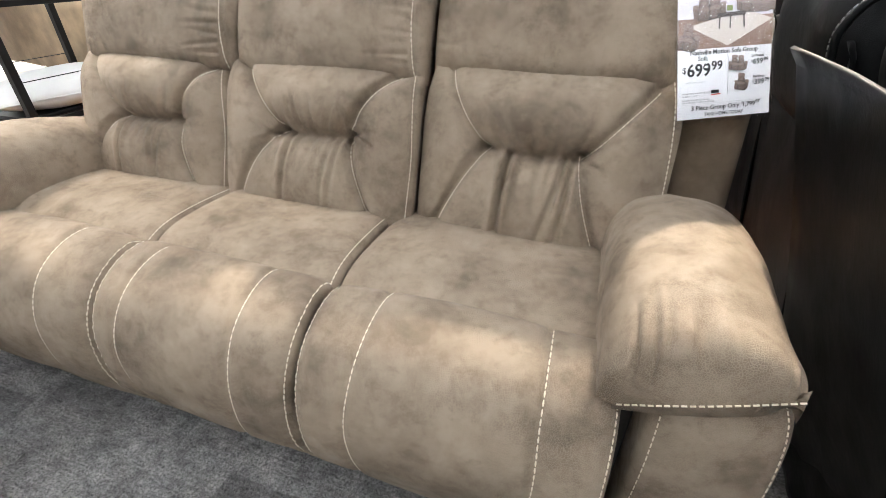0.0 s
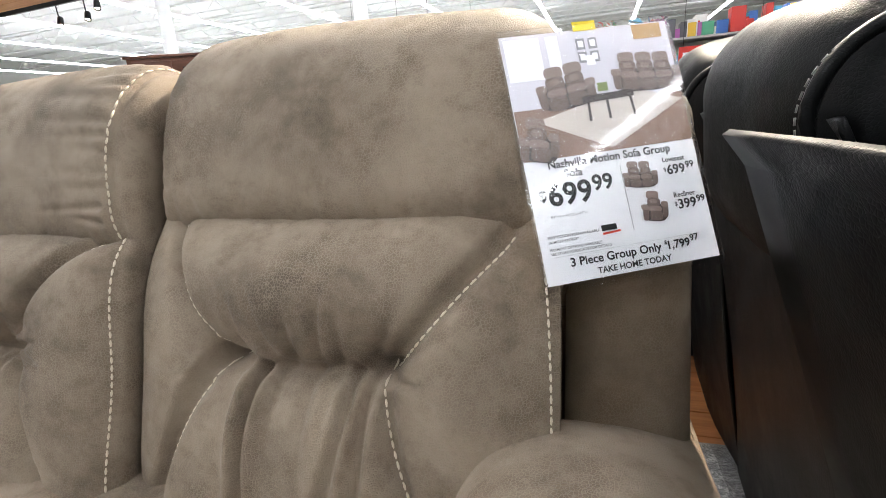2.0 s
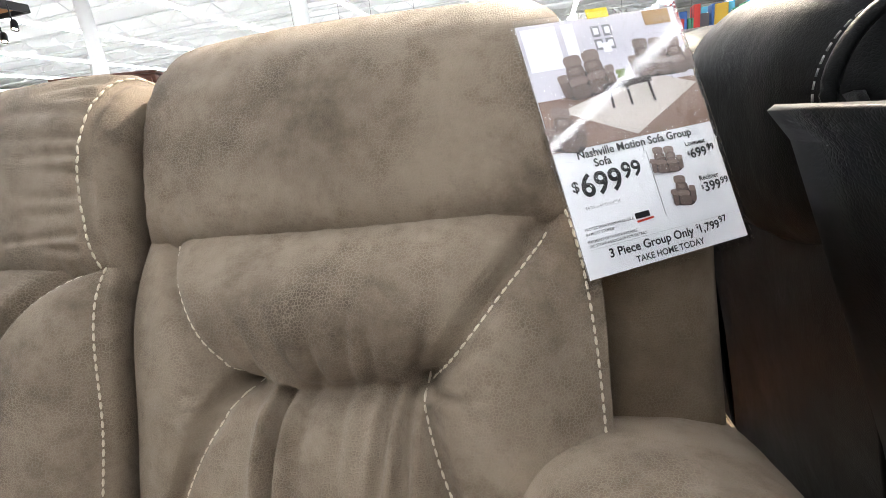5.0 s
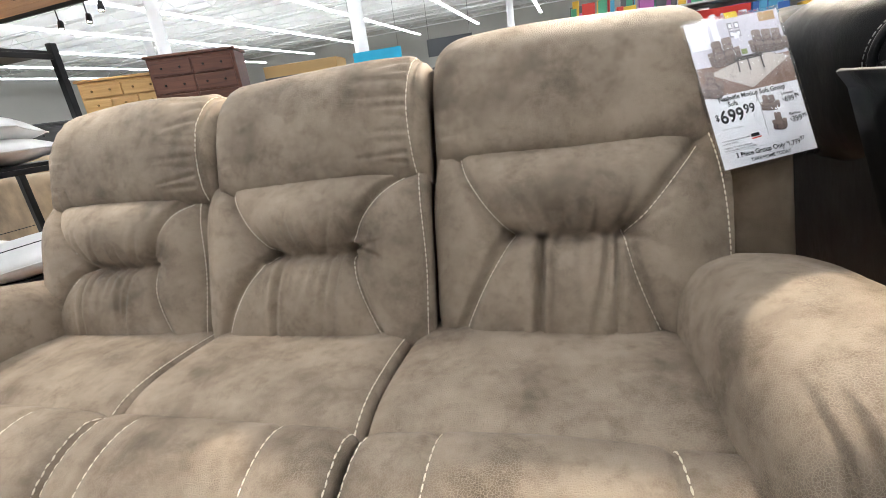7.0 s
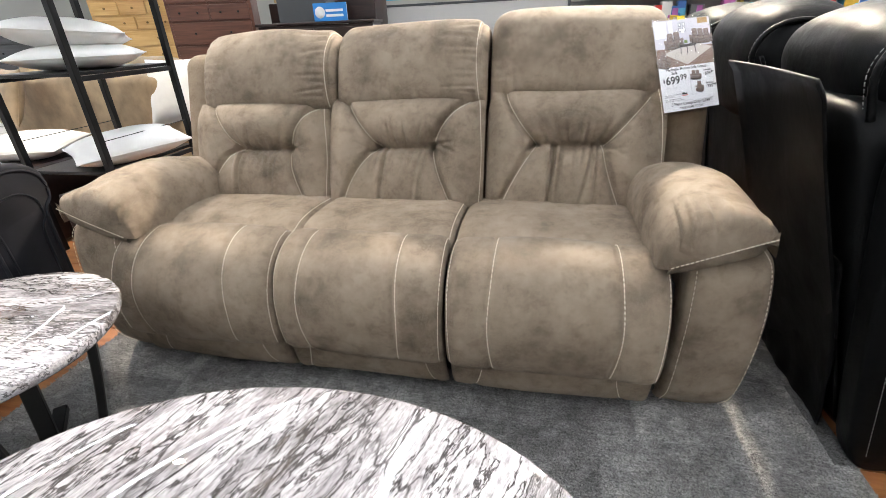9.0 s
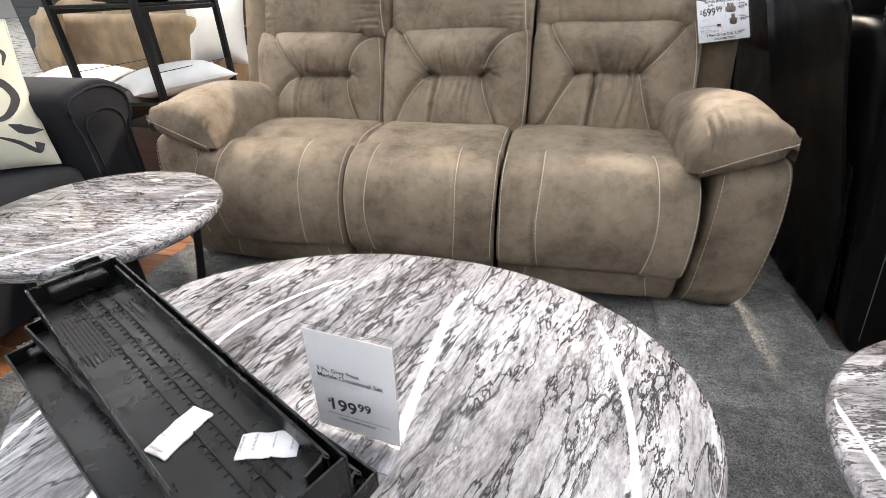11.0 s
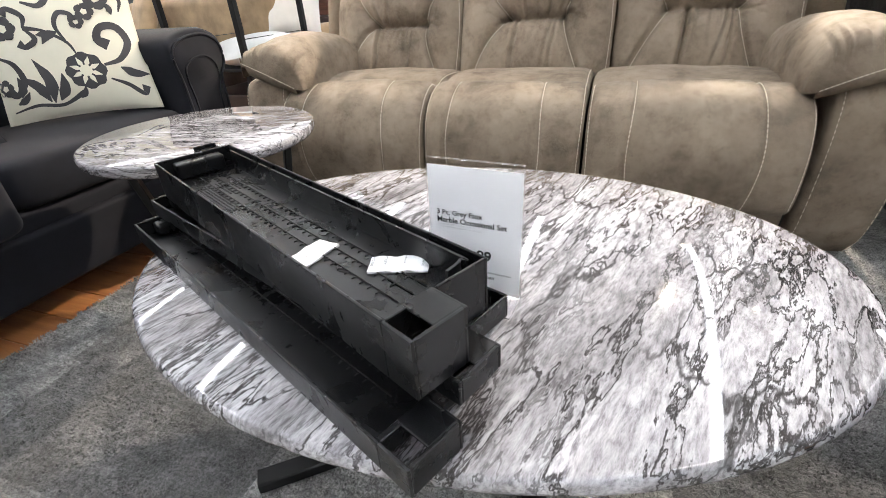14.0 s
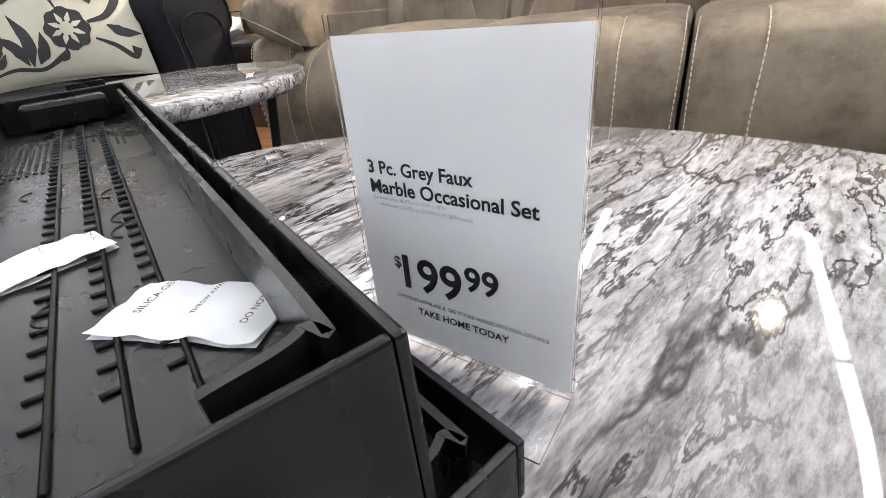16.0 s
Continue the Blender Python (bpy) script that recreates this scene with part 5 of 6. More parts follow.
def dust_cover(parent):
    """The black cloth panel that hangs loose from the lower back of the black sofa."""
    n = 30
    top, low = ((1.316, 0.056, 0.58), (1.266, -0.535, 0.584)), ((1.40, 0.05, 0.02), (1.39, -0.50, 0.02))
    verts, faces = [], []
    for i in range(n):
        for j in range(n):
            u, v = i / (n - 1), j / (n - 1)
            p = [(a + (b - a) * u) * (1 - v) + (c + (d - c) * u) * v for a, b, c, d in zip(*top, *low)]
            w = 0.012 * noise.noise((u * 3, v * 2, 4)) + 0.006 * noise.noise((u * 9, v * 5, 1))
            verts.append((p[0] - w * min(1, 6 * v + 0.2), p[1] - 0.10 * v * (1 - v) * u, p[2]))
    for i in range(n - 1):
        for j in range(n - 1):
            a = i * n + j
            faces.append((a, a + n, a + n + 1, a + 1))
    ob = part("dust_cover", mesh_of("dust_cover", verts, faces, BLACK_LEATHER), parent, "loose black cloth panel")
    mod = ob.modifiers.new("thick", "SOLIDIFY")
    mod.thickness = 0.004
    rim = [verts[i * n] for i in range(n)] + verts[(n - 1) * n:(n - 1) * n + 12]
    part("hem", tube("hem", [tuple(p) for p in rim], 0.004, BLACK_LEATHER, 6), ob)


dust_cover(black_sofa_)


ZONE = pose(0.15, -0.09, 0)


# ---- charcoal sofa with its patterned pillow ----
def charcoal_sofa():
    ob = thing("charcoal_sofa", "charcoal fabric sofa with rolled arms and a protruding seat", "sofa")
    # rolled arm, swept along x
    prof = catmull([(0.16, 0.10), (0.165, 0.40), (0.17, 0.60), (0.205, 0.66), (0.20, 0.74), (0.13, 0.785), (0.03, 0.785), (-0.05, 0.755), (-0.07, 0.70), (-0.055, 0.60), (-0.05, 0.40), (-0.05, 0.10)], 60)
    verts, faces = [], []
    xs = (-2.34, -2.3, -1.9, -1.55, -1.475, -1.455, -1.45)
    sc = (0.85, 1.0, 1.0, 1.0, 1.0, 0.985, 0.95)
    for x, k in zip(xs, sc):
        for y, z in prof:
            verts.append((x, -0.52 + 0.055 + (y - 0.055) * k, 0.42 + (z - 0.42) * k))
    n = len(prof)
    for i in range(len(xs) - 1):
        for j in range(n - 1):
            faces.append((i * n + j, i * n + j + 1, (i + 1) * n + j + 1, (i + 1) * n + j))
    faces.append(tuple((len(xs) - 1) * n + j for j in range(n)))
    arm = part("rolled_arm", mesh_of("rolled_arm", verts, faces, NAVY_CLOTH), ob)
    part("piping", tube("piping", [(-1.449, -0.52 + 0.055 + (y - 0.055) * 0.93, 0.42 + (z - 0.42) * 0.93) for y, z in prof], 0.006, NAVY_CLOTH, 6), arm)
    inner = [(-1.448, -0.52 + 0.055 + (y - 0.055) * 0.62, 0.38 + (z - 0.42) * 0.82) for y, z in prof]
    part("arm_face", tube("arm_face", inner, 0.004, NAVY_CLOTH, 6), arm)
    part("base", box("base", (0.86, 2.1, 0.26), (-1.90, -1.62, 0.22), NAVY_CLOTH, 0.03, 4, smooth=True), ob)
    part("seat_cushion", puff("seat_cushion", (0.80, 0.72, 0.17), pose(-1.85, -0.935, 0.425), NAVY_CLOTH, 8.0, 0.002, 1), ob)
    part("seat_cushion", puff("seat_cushion", (0.98, 0.74, 0.18), pose(-1.78, -1.69, 0.43), NAVY_CLOTH, 9.0, 0.002, 2), ob)
    part("seat_cushion", puff("seat_cushion", (0.80, 0.6, 0.17), pose(-1.85, -2.38, 0.425), NAVY_CLOTH, 8.0, 0.002, 3), ob)
    part("backrest", box("backrest", (0.24, 2.2, 0.62), (-2.30, -1.6, 0.55), NAVY_CLOTH, 0.06, 5, smooth=True), ob)
    for k in range(3):
        part("back_cushion", puff("back_cushion", (0.22, 0.70, 0.48), pose(-2.12, -0.95 - 0.72 * k, 0.70, 0, -14, 0), NAVY_CLOTH, 4.0, 0.006, k + 4), ob)
    part("apron", box("apron", (0.10, 2.05, 0.20), (-1.50, -1.6, 0.19), NAVY_CLOTH, 0.02, 4, smooth=True), ob)
    for y in (-0.56, -2.5):
        part("foot", box("foot", (0.06, 0.06, 0.09), (-1.55, y, 0.045), ESPRESSO), ob, "dark wooden foot")
    return ob


charcoal_sofa()


def pillow_shape(size, thick, n=40, seed=0.0, pinch=0.06):
    """The surface of a square pillow: x across, y up, z out; returns a function and both sides' meshes as lists."""
    def at(u, v, side=1):
        x, y = u * size[0] / 2, v * size[1] / 2
        k = (1 - abs(u) ** 2.6) * (1 - abs(v) ** 2.6)
        x *= 1 - pinch * (1 - v * v)
        y *= 1 - pinch * (1 - u * u)
        z = thick / 2 * max(0, k) ** 0.55 + 0.006 * noise.noise((x * 9 + seed, y * 9, side)) * max(0, k)
        return Vector((x, y, side * z))
    verts, faces = [], []
    for side in (1, -1):
        base = len(verts)
        for i in range(n + 1):
            for j in range(n + 1):
                verts.append(at(math.sin((2 * i / n - 1) * math.pi / 2), math.sin((2 * j / n - 1) * math.pi / 2), side))
        for i in range(n):
            for j in range(n):
                a = base + i * (n + 1) + j
                f = (a, a + n + 1, a + n + 2, a + 1)
                faces.append(f if side > 0 else f[::-1])
    return at, verts, faces


def pillow(label, size, thick, m, mat, seed=0.0, group="throw pillows"):
    at, verts, faces = pillow_shape(size, thick, 40, seed)
    ob = thing("throw_pillow", label, "pillow", group, m=m)
    part("cover", mesh_of("cover", verts, faces, mat), ob)
    rim = [at(math.cos(a) / max(abs(math.cos(a)), abs(math.sin(a))), math.sin(a) / max(abs(math.cos(a)), abs(math.sin(a)))) for a in np.linspace(0, 2 * math.pi, 81)]
    part("piping", tube("piping", [tuple(p) for p in rim], 0.004, mat, 6), ob)
    return ob, at


def stroke(at, pts, width, size, n=26):
    """A tapered ribbon of cloth print laid over a pillow; pts in metres from its middle."""
    c = catmull(pts, n)
    verts, faces = [], []
    for i, p in enumerate(c):
        d = c[min(i + 1, n - 1)] - c[max(i - 1, 0)]
        d = d / (np.linalg.norm(d) + 1e-9)
        w = np.interp(i / (n - 1), np.linspace(0, 1, len(width)), width)
        for s in (-1, 1):
            q = p + s * w / 2 * np.array((-d[1], d[0]))
            o = at(2 * q[0] / size, 2 * q[1] / size)
            verts.append((o.x, o.y, o.z + 0.0016))
    for i in range(n - 1):
        faces.append((2 * i, 2 * i + 1, 2 * i + 3, 2 * i + 2))
    return verts, faces


def floral_pillow():
    size = 0.50
    left, right = Vector((-1.905, -0.955, 0.537)), Vector((-1.555, -0.61, 0.534))
    ex = (right - left).normalized()
    out = ex.cross(Vector((0, 0, 1))).normalized()
    ey = (Vector((0, 0, 1)) - out * 0.30).normalized()
    ez = ex.cross(ey).normalized()
    mid = (left + right) / 2 + ey * size * 0.46
    m = Matrix(((ex.x, ey.x, ez.x, mid.x), (ex.y, ey.y, ez.y, mid.y), (ex.z, ey.z, ez.z, mid.z), (0, 0, 0, 1)))
    ob, at = pillow("cream throw pillow with a dark flower and scroll print", (size, size), 0.13, m, CREAM_CLOTH, 4.0)
    prints = []

    def petals(cx, cy, r, n, w, hollow=False):
        for k in range(n):
            a = 2 * math.pi * k / n
            ca, sa = math.cos(a), math.sin(a)
            prints.append(stroke(at, [(cx + ca * r * 0.3, cy + sa * r * 0.3), (cx + ca * r * 0.7, cy + sa * r * 0.7), (cx + ca * r, cy + sa * r)], (w * 0.5, w, w * 0.95, w * 0.25), size))

    def leaf(x, y, turn, length, w):
        a = math.radians(turn)
        prints.append(stroke(at, [(x, y), (x + math.cos(a) * length * 0.5, y + math.sin(a) * length * 0.5), (x + math.cos(a + 0.25) * length, y + math.sin(a + 0.25) * length)], (0.004, w, w * 0.8, 0.002), size))

    petals(0.050, -0.105, 0.068, 8, 0.056)
    petals(0.150, 0.150, 0.042, 5, 0.040)
    petals(0.105, 0.105, 0.032, 5, 0.030)
    petals(0.070, 0.070, 0.026, 5, 0.024)
    petals(-0.165, 0.065, 0.044, 6, 0.036)
    petals(-0.205, 0.075, 0.032, 5, 0.028)
    petals(-0.225, -0.13, 0.03, 5, 0.026)
    petals(0.02, 0.21, 0.034, 6, 0.03)
    petals(-0.20, 0.20, 0.04, 6, 0.034)
    for pts, w in (([(0.04, -0.05), (0.02, 0.0), (-0.04, 0.045), (-0.10, 0.06)], 0.012),
                   ([(0.02, 0.0), (0.0, 0.06), (0.02, 0.105), (0.055, 0.10), (0.06, 0.075)], 0.018),
                   ([(0.115, -0.09), (0.175, -0.07), (0.215, -0.01), (0.19, 0.045), (0.14, 0.045), (0.12, 0.005), (0.15, -0.02)], 0.028),
                   ([(-0.10, 0.06), (-0.09, 0.10), (-0.13, 0.13), (-0.15, 0.11)], 0.020),
                   ([(-0.10, 0.06), (-0.075, 0.02), (-0.11, -0.005), (-0.13, 0.01)], 0.020),
                   ([(-0.08, 0.15), (-0.03, 0.135), (0.0, 0.17), (-0.03, 0.20)], 0.022),
                   ([(-0.21, -0.03), (-0.17, -0.06), (-0.155, -0.12), (-0.19, -0.16), (-0.215, -0.14)], 0.022),
                   ([(0.12, -0.14), (0.17, -0.165), (0.21, -0.20), (0.225, -0.17)], 0.018),
                   ([(-0.22, -0.215), (-0.14, -0.205), (-0.06, -0.215), (0.02, -0.18)], 0.012),
                   ([(0.08, 0.225), (0.12, 0.21), (0.17, 0.225)], 0.014),
                   ([(0.215, 0.10), (0.225, 0.14), (0.20, 0.16)], 0.012)):
        prints.append(stroke(at, pts, (w * 0.35, w * 0.8, w, w * 0.9, w * 1.5), size))
    for x, y, t, l, w in ((-0.085, -0.205, 84, 0.16, 0.040), (-0.095, -0.20, 112, 0.12, 0.036), (-0.065, -0.20, 56, 0.10, 0.036), (0.165, -0.10, -30, 0.09, 0.034), (-0.02, 0.02, 150, 0.05, 0.026), (0.0, 0.04, 200, 0.07, 0.03), (-0.18, -0.17, 70, 0.07, 0.03), (-0.20, -0.19, 20, 0.06, 0.024), (-0.13, 0.19, 20, 0.06, 0.024), (0.19, 0.09, 100, 0.05, 0.02), (0.0, -0.20, 40, 0.05, 0.02)):
        leaf(x, y, t, l, w)
    for verts, faces in prints:
        part("print", mesh_of("print", verts, faces, MOTIF_CLOTH), ob, "dark printed motif")
    pale = []
    for k in range(8):
        a = 2 * math.pi * k / 8 + 0.39
        c = (0.050, -0.105)
        v, f = stroke(at, [(c[0] + math.cos(a) * 0.016, c[1] + math.sin(a) * 0.016), (c[0] + math.cos(a) * 0.03, c[1] + math.sin(a) * 0.03), (c[0] + math.cos(a) * 0.052, c[1] + math.sin(a) * 0.052)], (0.004, 0.018, 0.002), size, 8)
        part("print", mesh_of("print", [(x, y, z + 0.0012) for x, y, z in v], f, CREAM_CLOTH), ob, "cream inner petal")
    return ob


floral_pillow()
pillow("dark charcoal throw pillow on the charcoal sofa", (0.44, 0.44), 0.14, Matrix.Translation((-1.82, -1.32, 0.69)) @ pose(0, 0, 0, 0, -24, 0) @ pose(0, 0, 0, 0, 0, 80) @ pose(0, 0, 0, 90, 0, 0), NAVY_CLOTH, 7.0)


ZONE = Matrix()


# ---- black shelf unit with pillows ----
def shelf_unit():
    ob = thing("shelf_unit", "open black metal shelf unit with square legs", "shelf")
    x0, x1, y0, y1 = -2.36, -1.80, 0.30, 0.96
    for x in (x0, x1):
        for y in (y0, y1):
            part("leg", box("leg", (0.034, 0.034, 1.56), (x, y, 0.78), BLACK_METAL, 0.003), ob)
    for z in (0.50, 1.01, 1.52):
        part("shelf_board", box("shelf_board", (x1 - x0 - 0.036, y1 - y0 + 0.03, 0.018), ((x0 + x1) / 2, (y0 + y1) / 2, z), BLACK_METAL, 0.003), ob)
        for x in (x0, x1):
            part("shelf_rail", box("shelf_rail", (0.022, y1 - y0 - 0.036, 0.026), (x, (y0 + y1) / 2, z - 0.022), BLACK_METAL, 0.003), ob)
    for x in (x0, x1):
        part("wire", tube("wire", [(x, y0, 0.67), (x, y1, 0.67)], 0.0022, BLACK_METAL, 5), ob)
    return ob


shelf_unit()
thing("low_cabinet", "dark brown low cabinet under the shelf unit", "cabinet", data=box("low_cabinet", (0.48, 0.54, 0.34), (-2.08, 0.63, 0.17), ESPRESSO, 0.01))
thing("low_bench", "dark wooden bench holding throw pillows", "bench", data=box("low_bench", (0.9, 0.8, 0.50), (-2.92, 0.75, 0.25), ESPRESSO, 0.02))
pillow("plain white throw pillow lying on the lower black shelf", (0.60, 0.44), 0.17, pose(-1.93, 0.59, 0.595, 3, -4, 56), WHITE_CLOTH, 1.0)
p_, at_ = pillow("white and navy striped throw pillow on the upper shelf", (0.58, 0.44), 0.16, pose(-2.10, 0.60, 1.20, -4, 5, 40), WHITE_CLOTH, 2.0)
NAVY_PRINT = cloth("navy_print", (0.05, 0.05, 0.10), 600)
for k in range(3):
    v, f = stroke(at_, [(-0.22, -0.13 + 0.12 * k), (0.0, -0.12 + 0.12 * k), (0.23, -0.13 + 0.12 * k)], (0.05, 0.055, 0.05), 0.58, 30)
    part("print", mesh_of("print", v, f, NAVY_PRINT), p_, "navy printed stripe")
pillow("white throw pillow beneath the striped one", (0.60, 0.46), 0.14, pose(-2.07, 0.61, 1.085, 0, 0, 36), WHITE_CLOTH, 3.0)
pillow("white throw pillow on the bench beside the shelf", (0.52, 0.44), 0.16, pose(-2.72, 0.62, 0.575, 3, 0, 20), WHITE_CLOTH, 5.0)
pillow("teal patterned pillow on the top shelf", (0.46, 0.4), 0.2, pose(-2.14, 0.62, 1.62, 0, 0, 25), cloth("teal_print", (0.05, 0.16, 0.2), 300), 6.0)
ZONE = BACK


# ---- tan sofa behind the shelf ----
def tan_sofa():
    ob = thing("tan_sofa", "tan fabric sofa standing behind the shelf unit", "sofa", m=pose(-3.0, 1.75, 0, 0, 0, -8))
    part("base", box("base", (2.1, 0.9, 0.3), (0, 0, 0.22), TAN_CLOTH, 0.04, 4, smooth=True), ob)
    part("backrest", box("backrest", (2.1, 0.28, 0.8), (0, -0.36, 0.52), TAN_CLOTH, 0.07, 5, smooth=True), ob)
    for s in (-1, 1):
        part("arm", box("arm", (0.24, 0.95, 0.62), (s * 1.1, 0, 0.36), TAN_CLOTH, 0.07, 5, smooth=True), ob)
    for x in (-0.95, 0.95):
        for y in (-0.35, 0.35):
            part("foot", box("foot", (0.07, 0.07, 0.08), (x, y, 0.04), ESPRESSO), ob)
    for k in range(3):
        part("back_cushion", puff("back_cushion", (0.66, 0.26, 0.5), pose(-0.68 + 0.68 * k, -0.2, 0.78, -8, 0, 0), TAN_CLOTH, 4.0, 0.008, k), ob)
        part("seat_cushion", puff("seat_cushion", (0.68, 0.72, 0.18), pose(-0.68 + 0.68 * k, 0.1, 0.44), TAN_CLOTH, 6.0, 0.004, k + 3), ob)
    return ob


tan_sofa()
pillow("white pillow with thin stripes on the tan sofa", (0.46, 0.46), 0.15, Matrix.Translation((-1.95, 1.2, 0.80)) @ pose(0, 0, 0, 74, 0, 10), WHITE_CLOTH, 8.0)
pillow("tan corduroy throw pillow on the tan sofa", (0.44, 0.44), 0.15, Matrix.Translation((-3.55, 1.15, 0.78)) @ pose(0, 0, 0, 70, 0, -20), TAN_CLOTH, 9.0)
pillow("white leaf-print pillow on the tan sofa", (0.46, 0.46), 0.15, Matrix.Translation((-4.1, 0.9, 0.72)) @ pose(0, 0, 0, 66, 0, 25), WHITE_CLOTH, 10.0)


# ---- chests and boxes behind ----
def chest(label, w, d, h, rows, mat, m, knob=BRASS, base=0.0):
    ob = thing("chest", label, "chest", "chests of drawers", m=m)
    part("body", box("body", (w, d, h), (0, 0, base + h / 2), mat, 0.012), ob)
    part("top", box("top", (w + 0.05, d + 0.04, 0.035), (0, -0.01, base + h + 0.018), mat, 0.008), ob)
    z = base + h - 0.03
    for cols, dh in rows:
        cw = (w - 0.06) / cols
        for c in range(cols):
            x = -w / 2 + 0.03 + cw * (c + 0.5)
            dr = part("drawer", box("drawer", (cw - 0.02, 0.03, dh - 0.02), (x, -d / 2 - 0.012, z - dh / 2), mat, 0.008), ob)
            for s in ((-0.22, 0.22) if cols < 3 and cw > 0.45 else (0.0,)):
                part("knob", lathe("knob", [(0.006, 0), (0.006, 0.012), (0.016, 0.018), (0.012, 0.03)], knob, 10), dr, "small metal knob", pose(x + s * cw, -d / 2 - 0.026, z - dh / 2, 90, 0, 0))
        z -= dh
    return ob


FIVE = ((2, 0.19), (3, 0.19), (2, 0.19), (1, 0.22), (1, 0.22))
chest("honey pine chest of drawers with brass knobs", 1.15, 0.5, 1.26, FIVE, PINE, pose(-5.35, 4.55, 0.62, 0, 0, 24))
thing("display_plinth", "dark wooden display plinth under the chests", "plinth", data=box("display_plinth", (5.6, 1.3, 0.62), (-4.0, 4.8, 0.31), ESPRESSO, 0.02))
chest("reddish brown tall chest of drawers with dark pulls", 1.15, 0.52, 1.42, ((2, 0.22), (2, 0.22), (2, 0.22), (1, 0.3), (1, 0.3)), WALNUT, pose(-4.25, 4.75, 0.62, 0, 0, 24), BLACK_METAL)
chest("grey painted chest of drawers", 1.2, 0.5, 1.45, ((2, 0.25), (2, 0.25), (1, 0.25)), GREY_WOOD, pose(-7.6, 4.6, 0.0, 0, 0, 35), BLACK_METAL)
chest("espresso brown dresser beside the tall chest", 1.6, 0.5, 0.62, ((2, 0.25), (2, 0.25)), ESPRESSO, pose(-2.55, 4.7, 0.62, 0, 0, 8), BLACK_METAL)


def carton(label, size, at, mat, turn=0, name="carton"):
    ob = thing(name, label, "box", "cartons", m=pose(*at, 0, 0, turn))
    part("body", box("body", size, (0, 0, size[2] / 2), mat, 0.004), ob)
    part("tape", box("tape", (size[0] * 1.003, 0.06, 0.002), (0, 0, size[2] + 0.001), CARDBOARD, 0), ob)
    return ob


carton("brown cardboard carton stacked on the dresser", (1.1, 0.4, 0.22), (-2.9, 5.3, 1.556), CARDBOARD, 8)
carton("black printed carton on the dresser", (0.7, 0.35, 0.3), (-2.75, 4.75, 1.28), DARK_TRIM, 6)
thing("dark_cabinet", "dark wooden cabinet behind the dresser", "cabinet", data=box("dark_cabinet", (1.7, 0.5, 1.55), (-2.75, 5.4, 0.78), ESPRESSO, 0.01))


def stand_sign():
    ob = thing("poster_stand", "blue and white printed poster stand beside the dressers", "poster", m=pose(-2.28, 4.5, 0.62, 0, 0, 6))
    part("sheet", box("sheet", (0.46, 0.012, 0.78), (0, 0, 0.48), PAPER, 0.002), ob)
    part("header", box("header", (0.46, 0.004, 0.24), (0, -0.009, 0.75), BLUE_PRINT, 0), ob, "blue printed header")
    for k in range(2):
        part("text_bar", box("text_bar", (0.24, 0.002, 0.03), (0.06, -0.0125, 0.78 - 0.06 * k), PAPER, 0), ob)
    part("badge", lathe("badge", [(0.07, 0), (0.07, 0.003)], PAPER, 24), ob, "", pose(-0.14, -0.0112, 0.76, 90, 0, 0))
    part("picture_block", box("picture_block", (0.4, 0.003, 0.3), (0, -0.008, 0.3), CARDBOARD, 0), ob)
    part("base", box("base", (0.4, 0.25, 0.03), (0, 0, 0.015), BLACK_METAL), ob)
    return ob


stand_sign()


def extinguisher(x, y, z):
    ob = thing("fire_extinguisher", "red fire extinguisher hung on the white column", "extinguisher", m=pose(x, y, z))
    part("bottle", lathe("bottle", [(0.06, 0), (0.075, 0.02), (0.075, 0.4), (0.06, 0.45), (0.025, 0.48), (0.025, 0.51)], RED_PAINT, 24), ob)
    part("label_band", lathe("label_band", [(0.0765, 0.14), (0.0765, 0.30)], PAPER, 24), ob, "white label")
    part("valve", box("valve", (0.05, 0.12, 0.03), (0, 0, 0.53), BLACK_METAL), ob)
    part("hose", tube("hose", [tuple(p) for p in catmull([(0, -0.05, 0.52), (0.1, -0.08, 0.46), (0.11, -0.06, 0.3), (0.09, -0.05, 0.15)], 14)], 0.011, BLACK_METAL, 8), ob)
    return ob


extinguisher(-3.72, 9.36, 1.25)


def partition():
    ob = thing("partition", "grey office partition panels with a dark frame", "partition", m=pose(-0.9, 6.2, 0, 0, 0, 0))
    part("panel", box("panel", (3.3, 0.05, 1.44), (0, 0, 0.74), PANEL_GREY, 0.004), ob)
    part("top_rail", box("top_rail", (3.36, 0.07, 0.035), (0, 0, 1.475), DARK_TRIM, 0.006), ob)
    for x in (-1.68, 1.68):
        part("post", box("post", (0.04, 0.07, 1.49), (x, 0, 0.745), DARK_TRIM, 0.006), ob)
    return ob


partition()


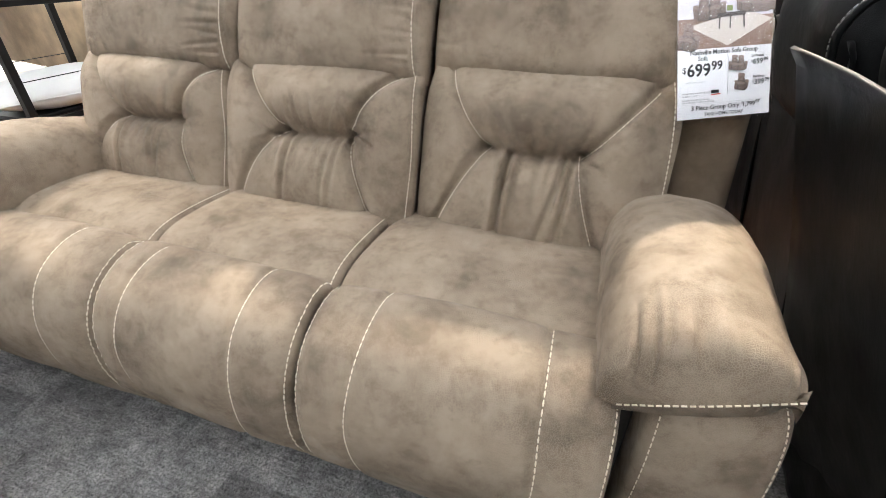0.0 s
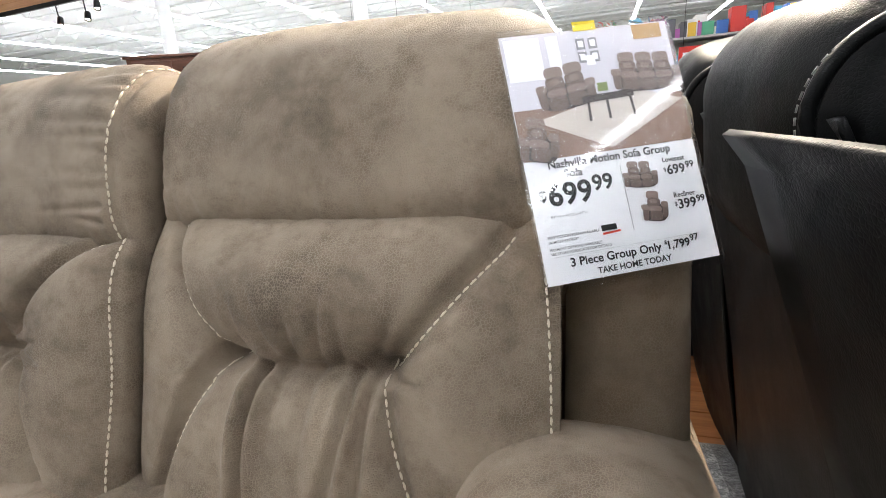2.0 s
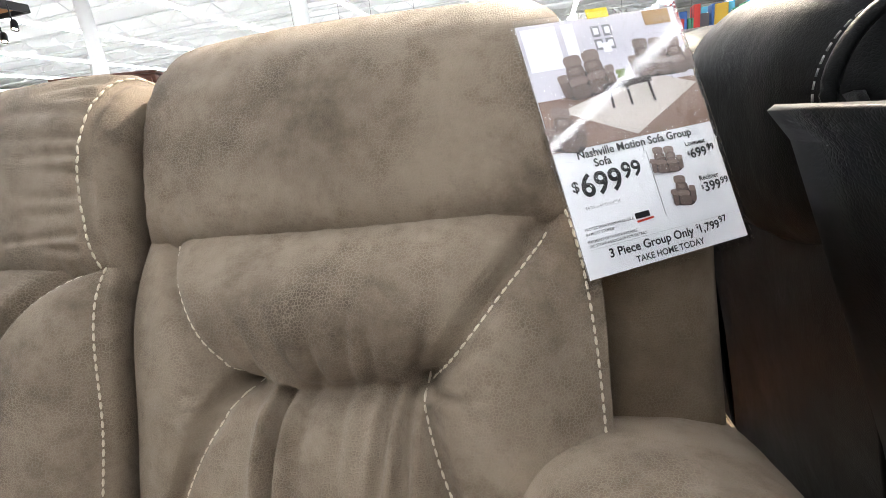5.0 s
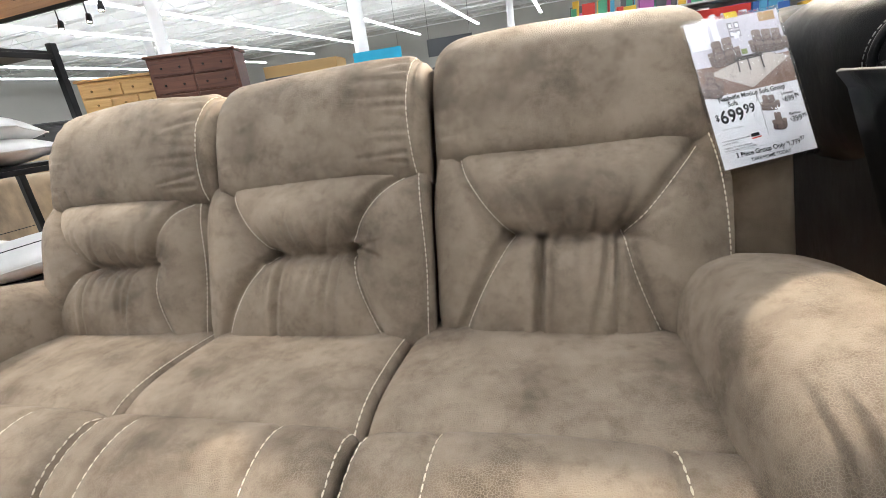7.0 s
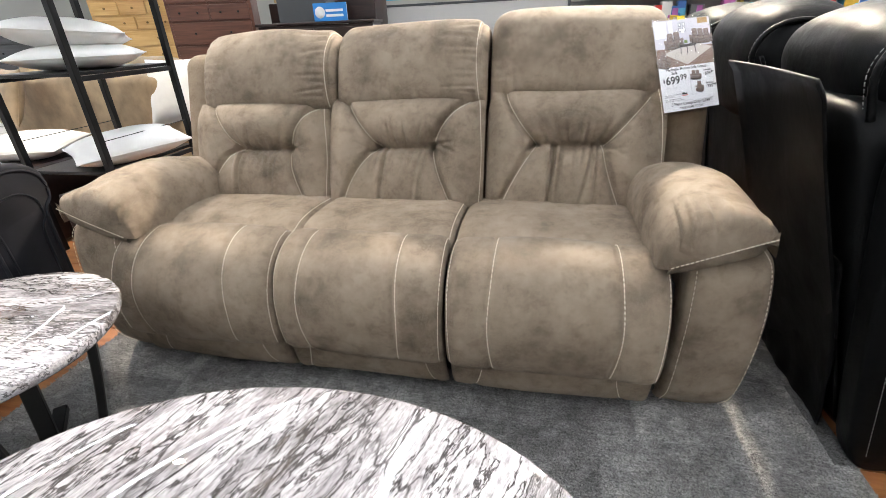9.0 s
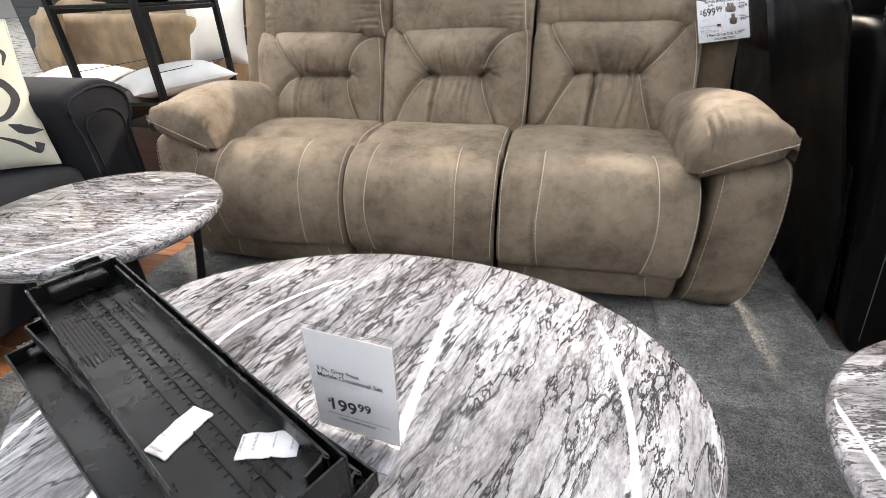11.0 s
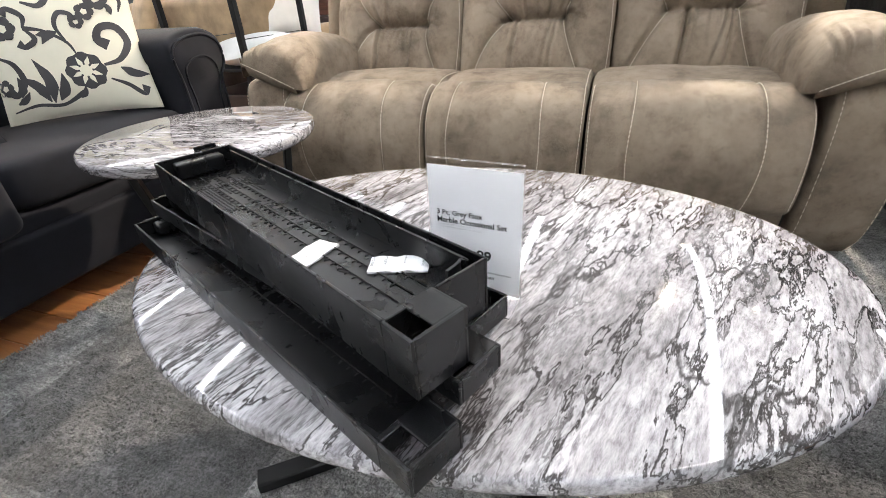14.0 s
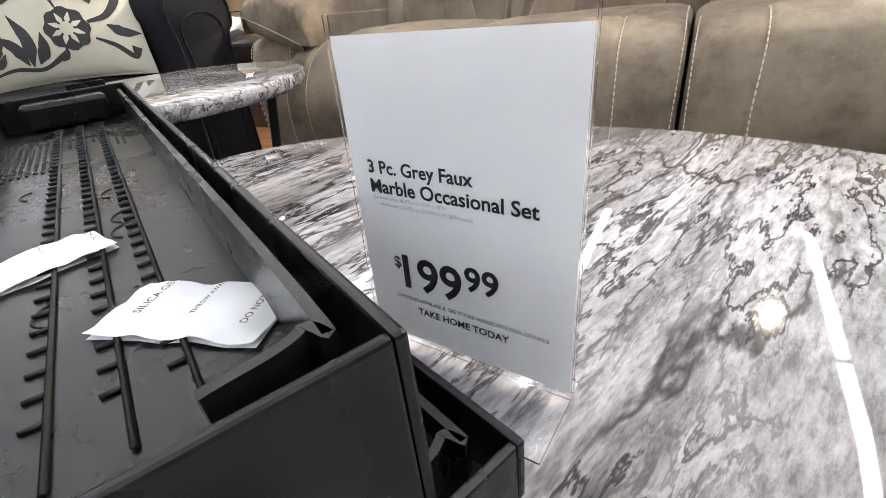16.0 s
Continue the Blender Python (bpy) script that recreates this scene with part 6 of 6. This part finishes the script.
def hanging_sign(name, label, size, at, mat, turn=0, text=""):
    ob = thing(name, label, "sign", m=pose(*at, 0, 0, turn))
    part("board", box("board", (size[0], 0.02, size[1]), (0, 0, 0), mat, 0.003), ob)
    if text:
        writing(text, ob, pose(0, -0.0125, -size[1] * 0.3, 90, 0, 0), -size[0] * 0.45, size[0] * 0.45, 0, PAPER, "white lettering")
    for s in (-1, 1):
        part("wire", tube("wire", [(s * size[0] * 0.45, 0, size[1] / 2), (s * size[0] * 0.45, 0, 5.9 - at[2])], 0.003, BLACK_METAL, 4), ob)
    return ob


hanging_sign("hanging_sign", "cyan hanging shop banner", (1.1, 0.5), (-3.3, 9.0, 1.95), CYAN_PRINT, 5)
hanging_sign("hanging_sign", "dark framed hanging sign board", (0.9, 0.32), (-1.5, 8.4, 1.98), DARK_TRIM, 5)
hanging_sign("hanging_sign", "red hanging sale sign", (1.0, 0.3), (2.7, 7.0, 1.58), RED_PAINT, 0, "BIG SALE")


def gondola(x, y, w, turn):
    """Shop shelving filled with small goods."""
    ob = thing("shop_shelving", "beige shop shelving crowded with small coloured goods", "shelving", "shop shelving", m=pose(x, y, 0, 0, 0, turn))
    part("back_panel", box("back_panel", (w, 0.03, 2.0), (0, 0.25, 1.0), PANEL_GREY, 0), ob)
    for k in range(5):
        part("shelf", box("shelf", (w, 0.45, 0.03), (0, 0.02, 0.2 + 0.42 * k), WALL_PAINT, 0.004), ob)
    rnd = random.Random(int(x * 10) + 70)
    tones = [material("wares", c, 0.5) for c in ((0.6, 0.05, 0.04), (0.05, 0.15, 0.45), (0.75, 0.75, 0.72), (0.1, 0.1, 0.11), (0.7, 0.45, 0.05), (0.08, 0.35, 0.2), (0.4, 0.12, 0.35), (0.1, 0.4, 0.6))]
    for tone in range(8):
        pieces = []
        for k in range(5):
            for q in range(int(w / 0.5)):
                bx = -w / 2 + 0.1 + rnd.random() * (w - 0.2)
                bh, bw = rnd.uniform(0.1, 0.32), rnd.uniform(0.08, 0.2)
                pieces.append(box("good", (bw, 0.2, bh), (bx, -0.06 - 0.05 * rnd.random() + 0.001 * tone, 0.216 + 0.42 * k + bh / 2), tones[tone], 0.006, 1))
        tagged(part("merchandise", joined("merchandise", pieces), ob, "small packaged wares"), kind="stuff")
    return ob


gondola(3.2, 7.6, 5.0, 0)
gondola(6.8, 5.2, 4.0, -60)
gondola(-0.2, 10.6, 3.0, 0)
carton("tan tote on the far display", (0.8, 0.5, 1.3), (-8.6, 6.0, 0.0), CARDBOARD, 30)
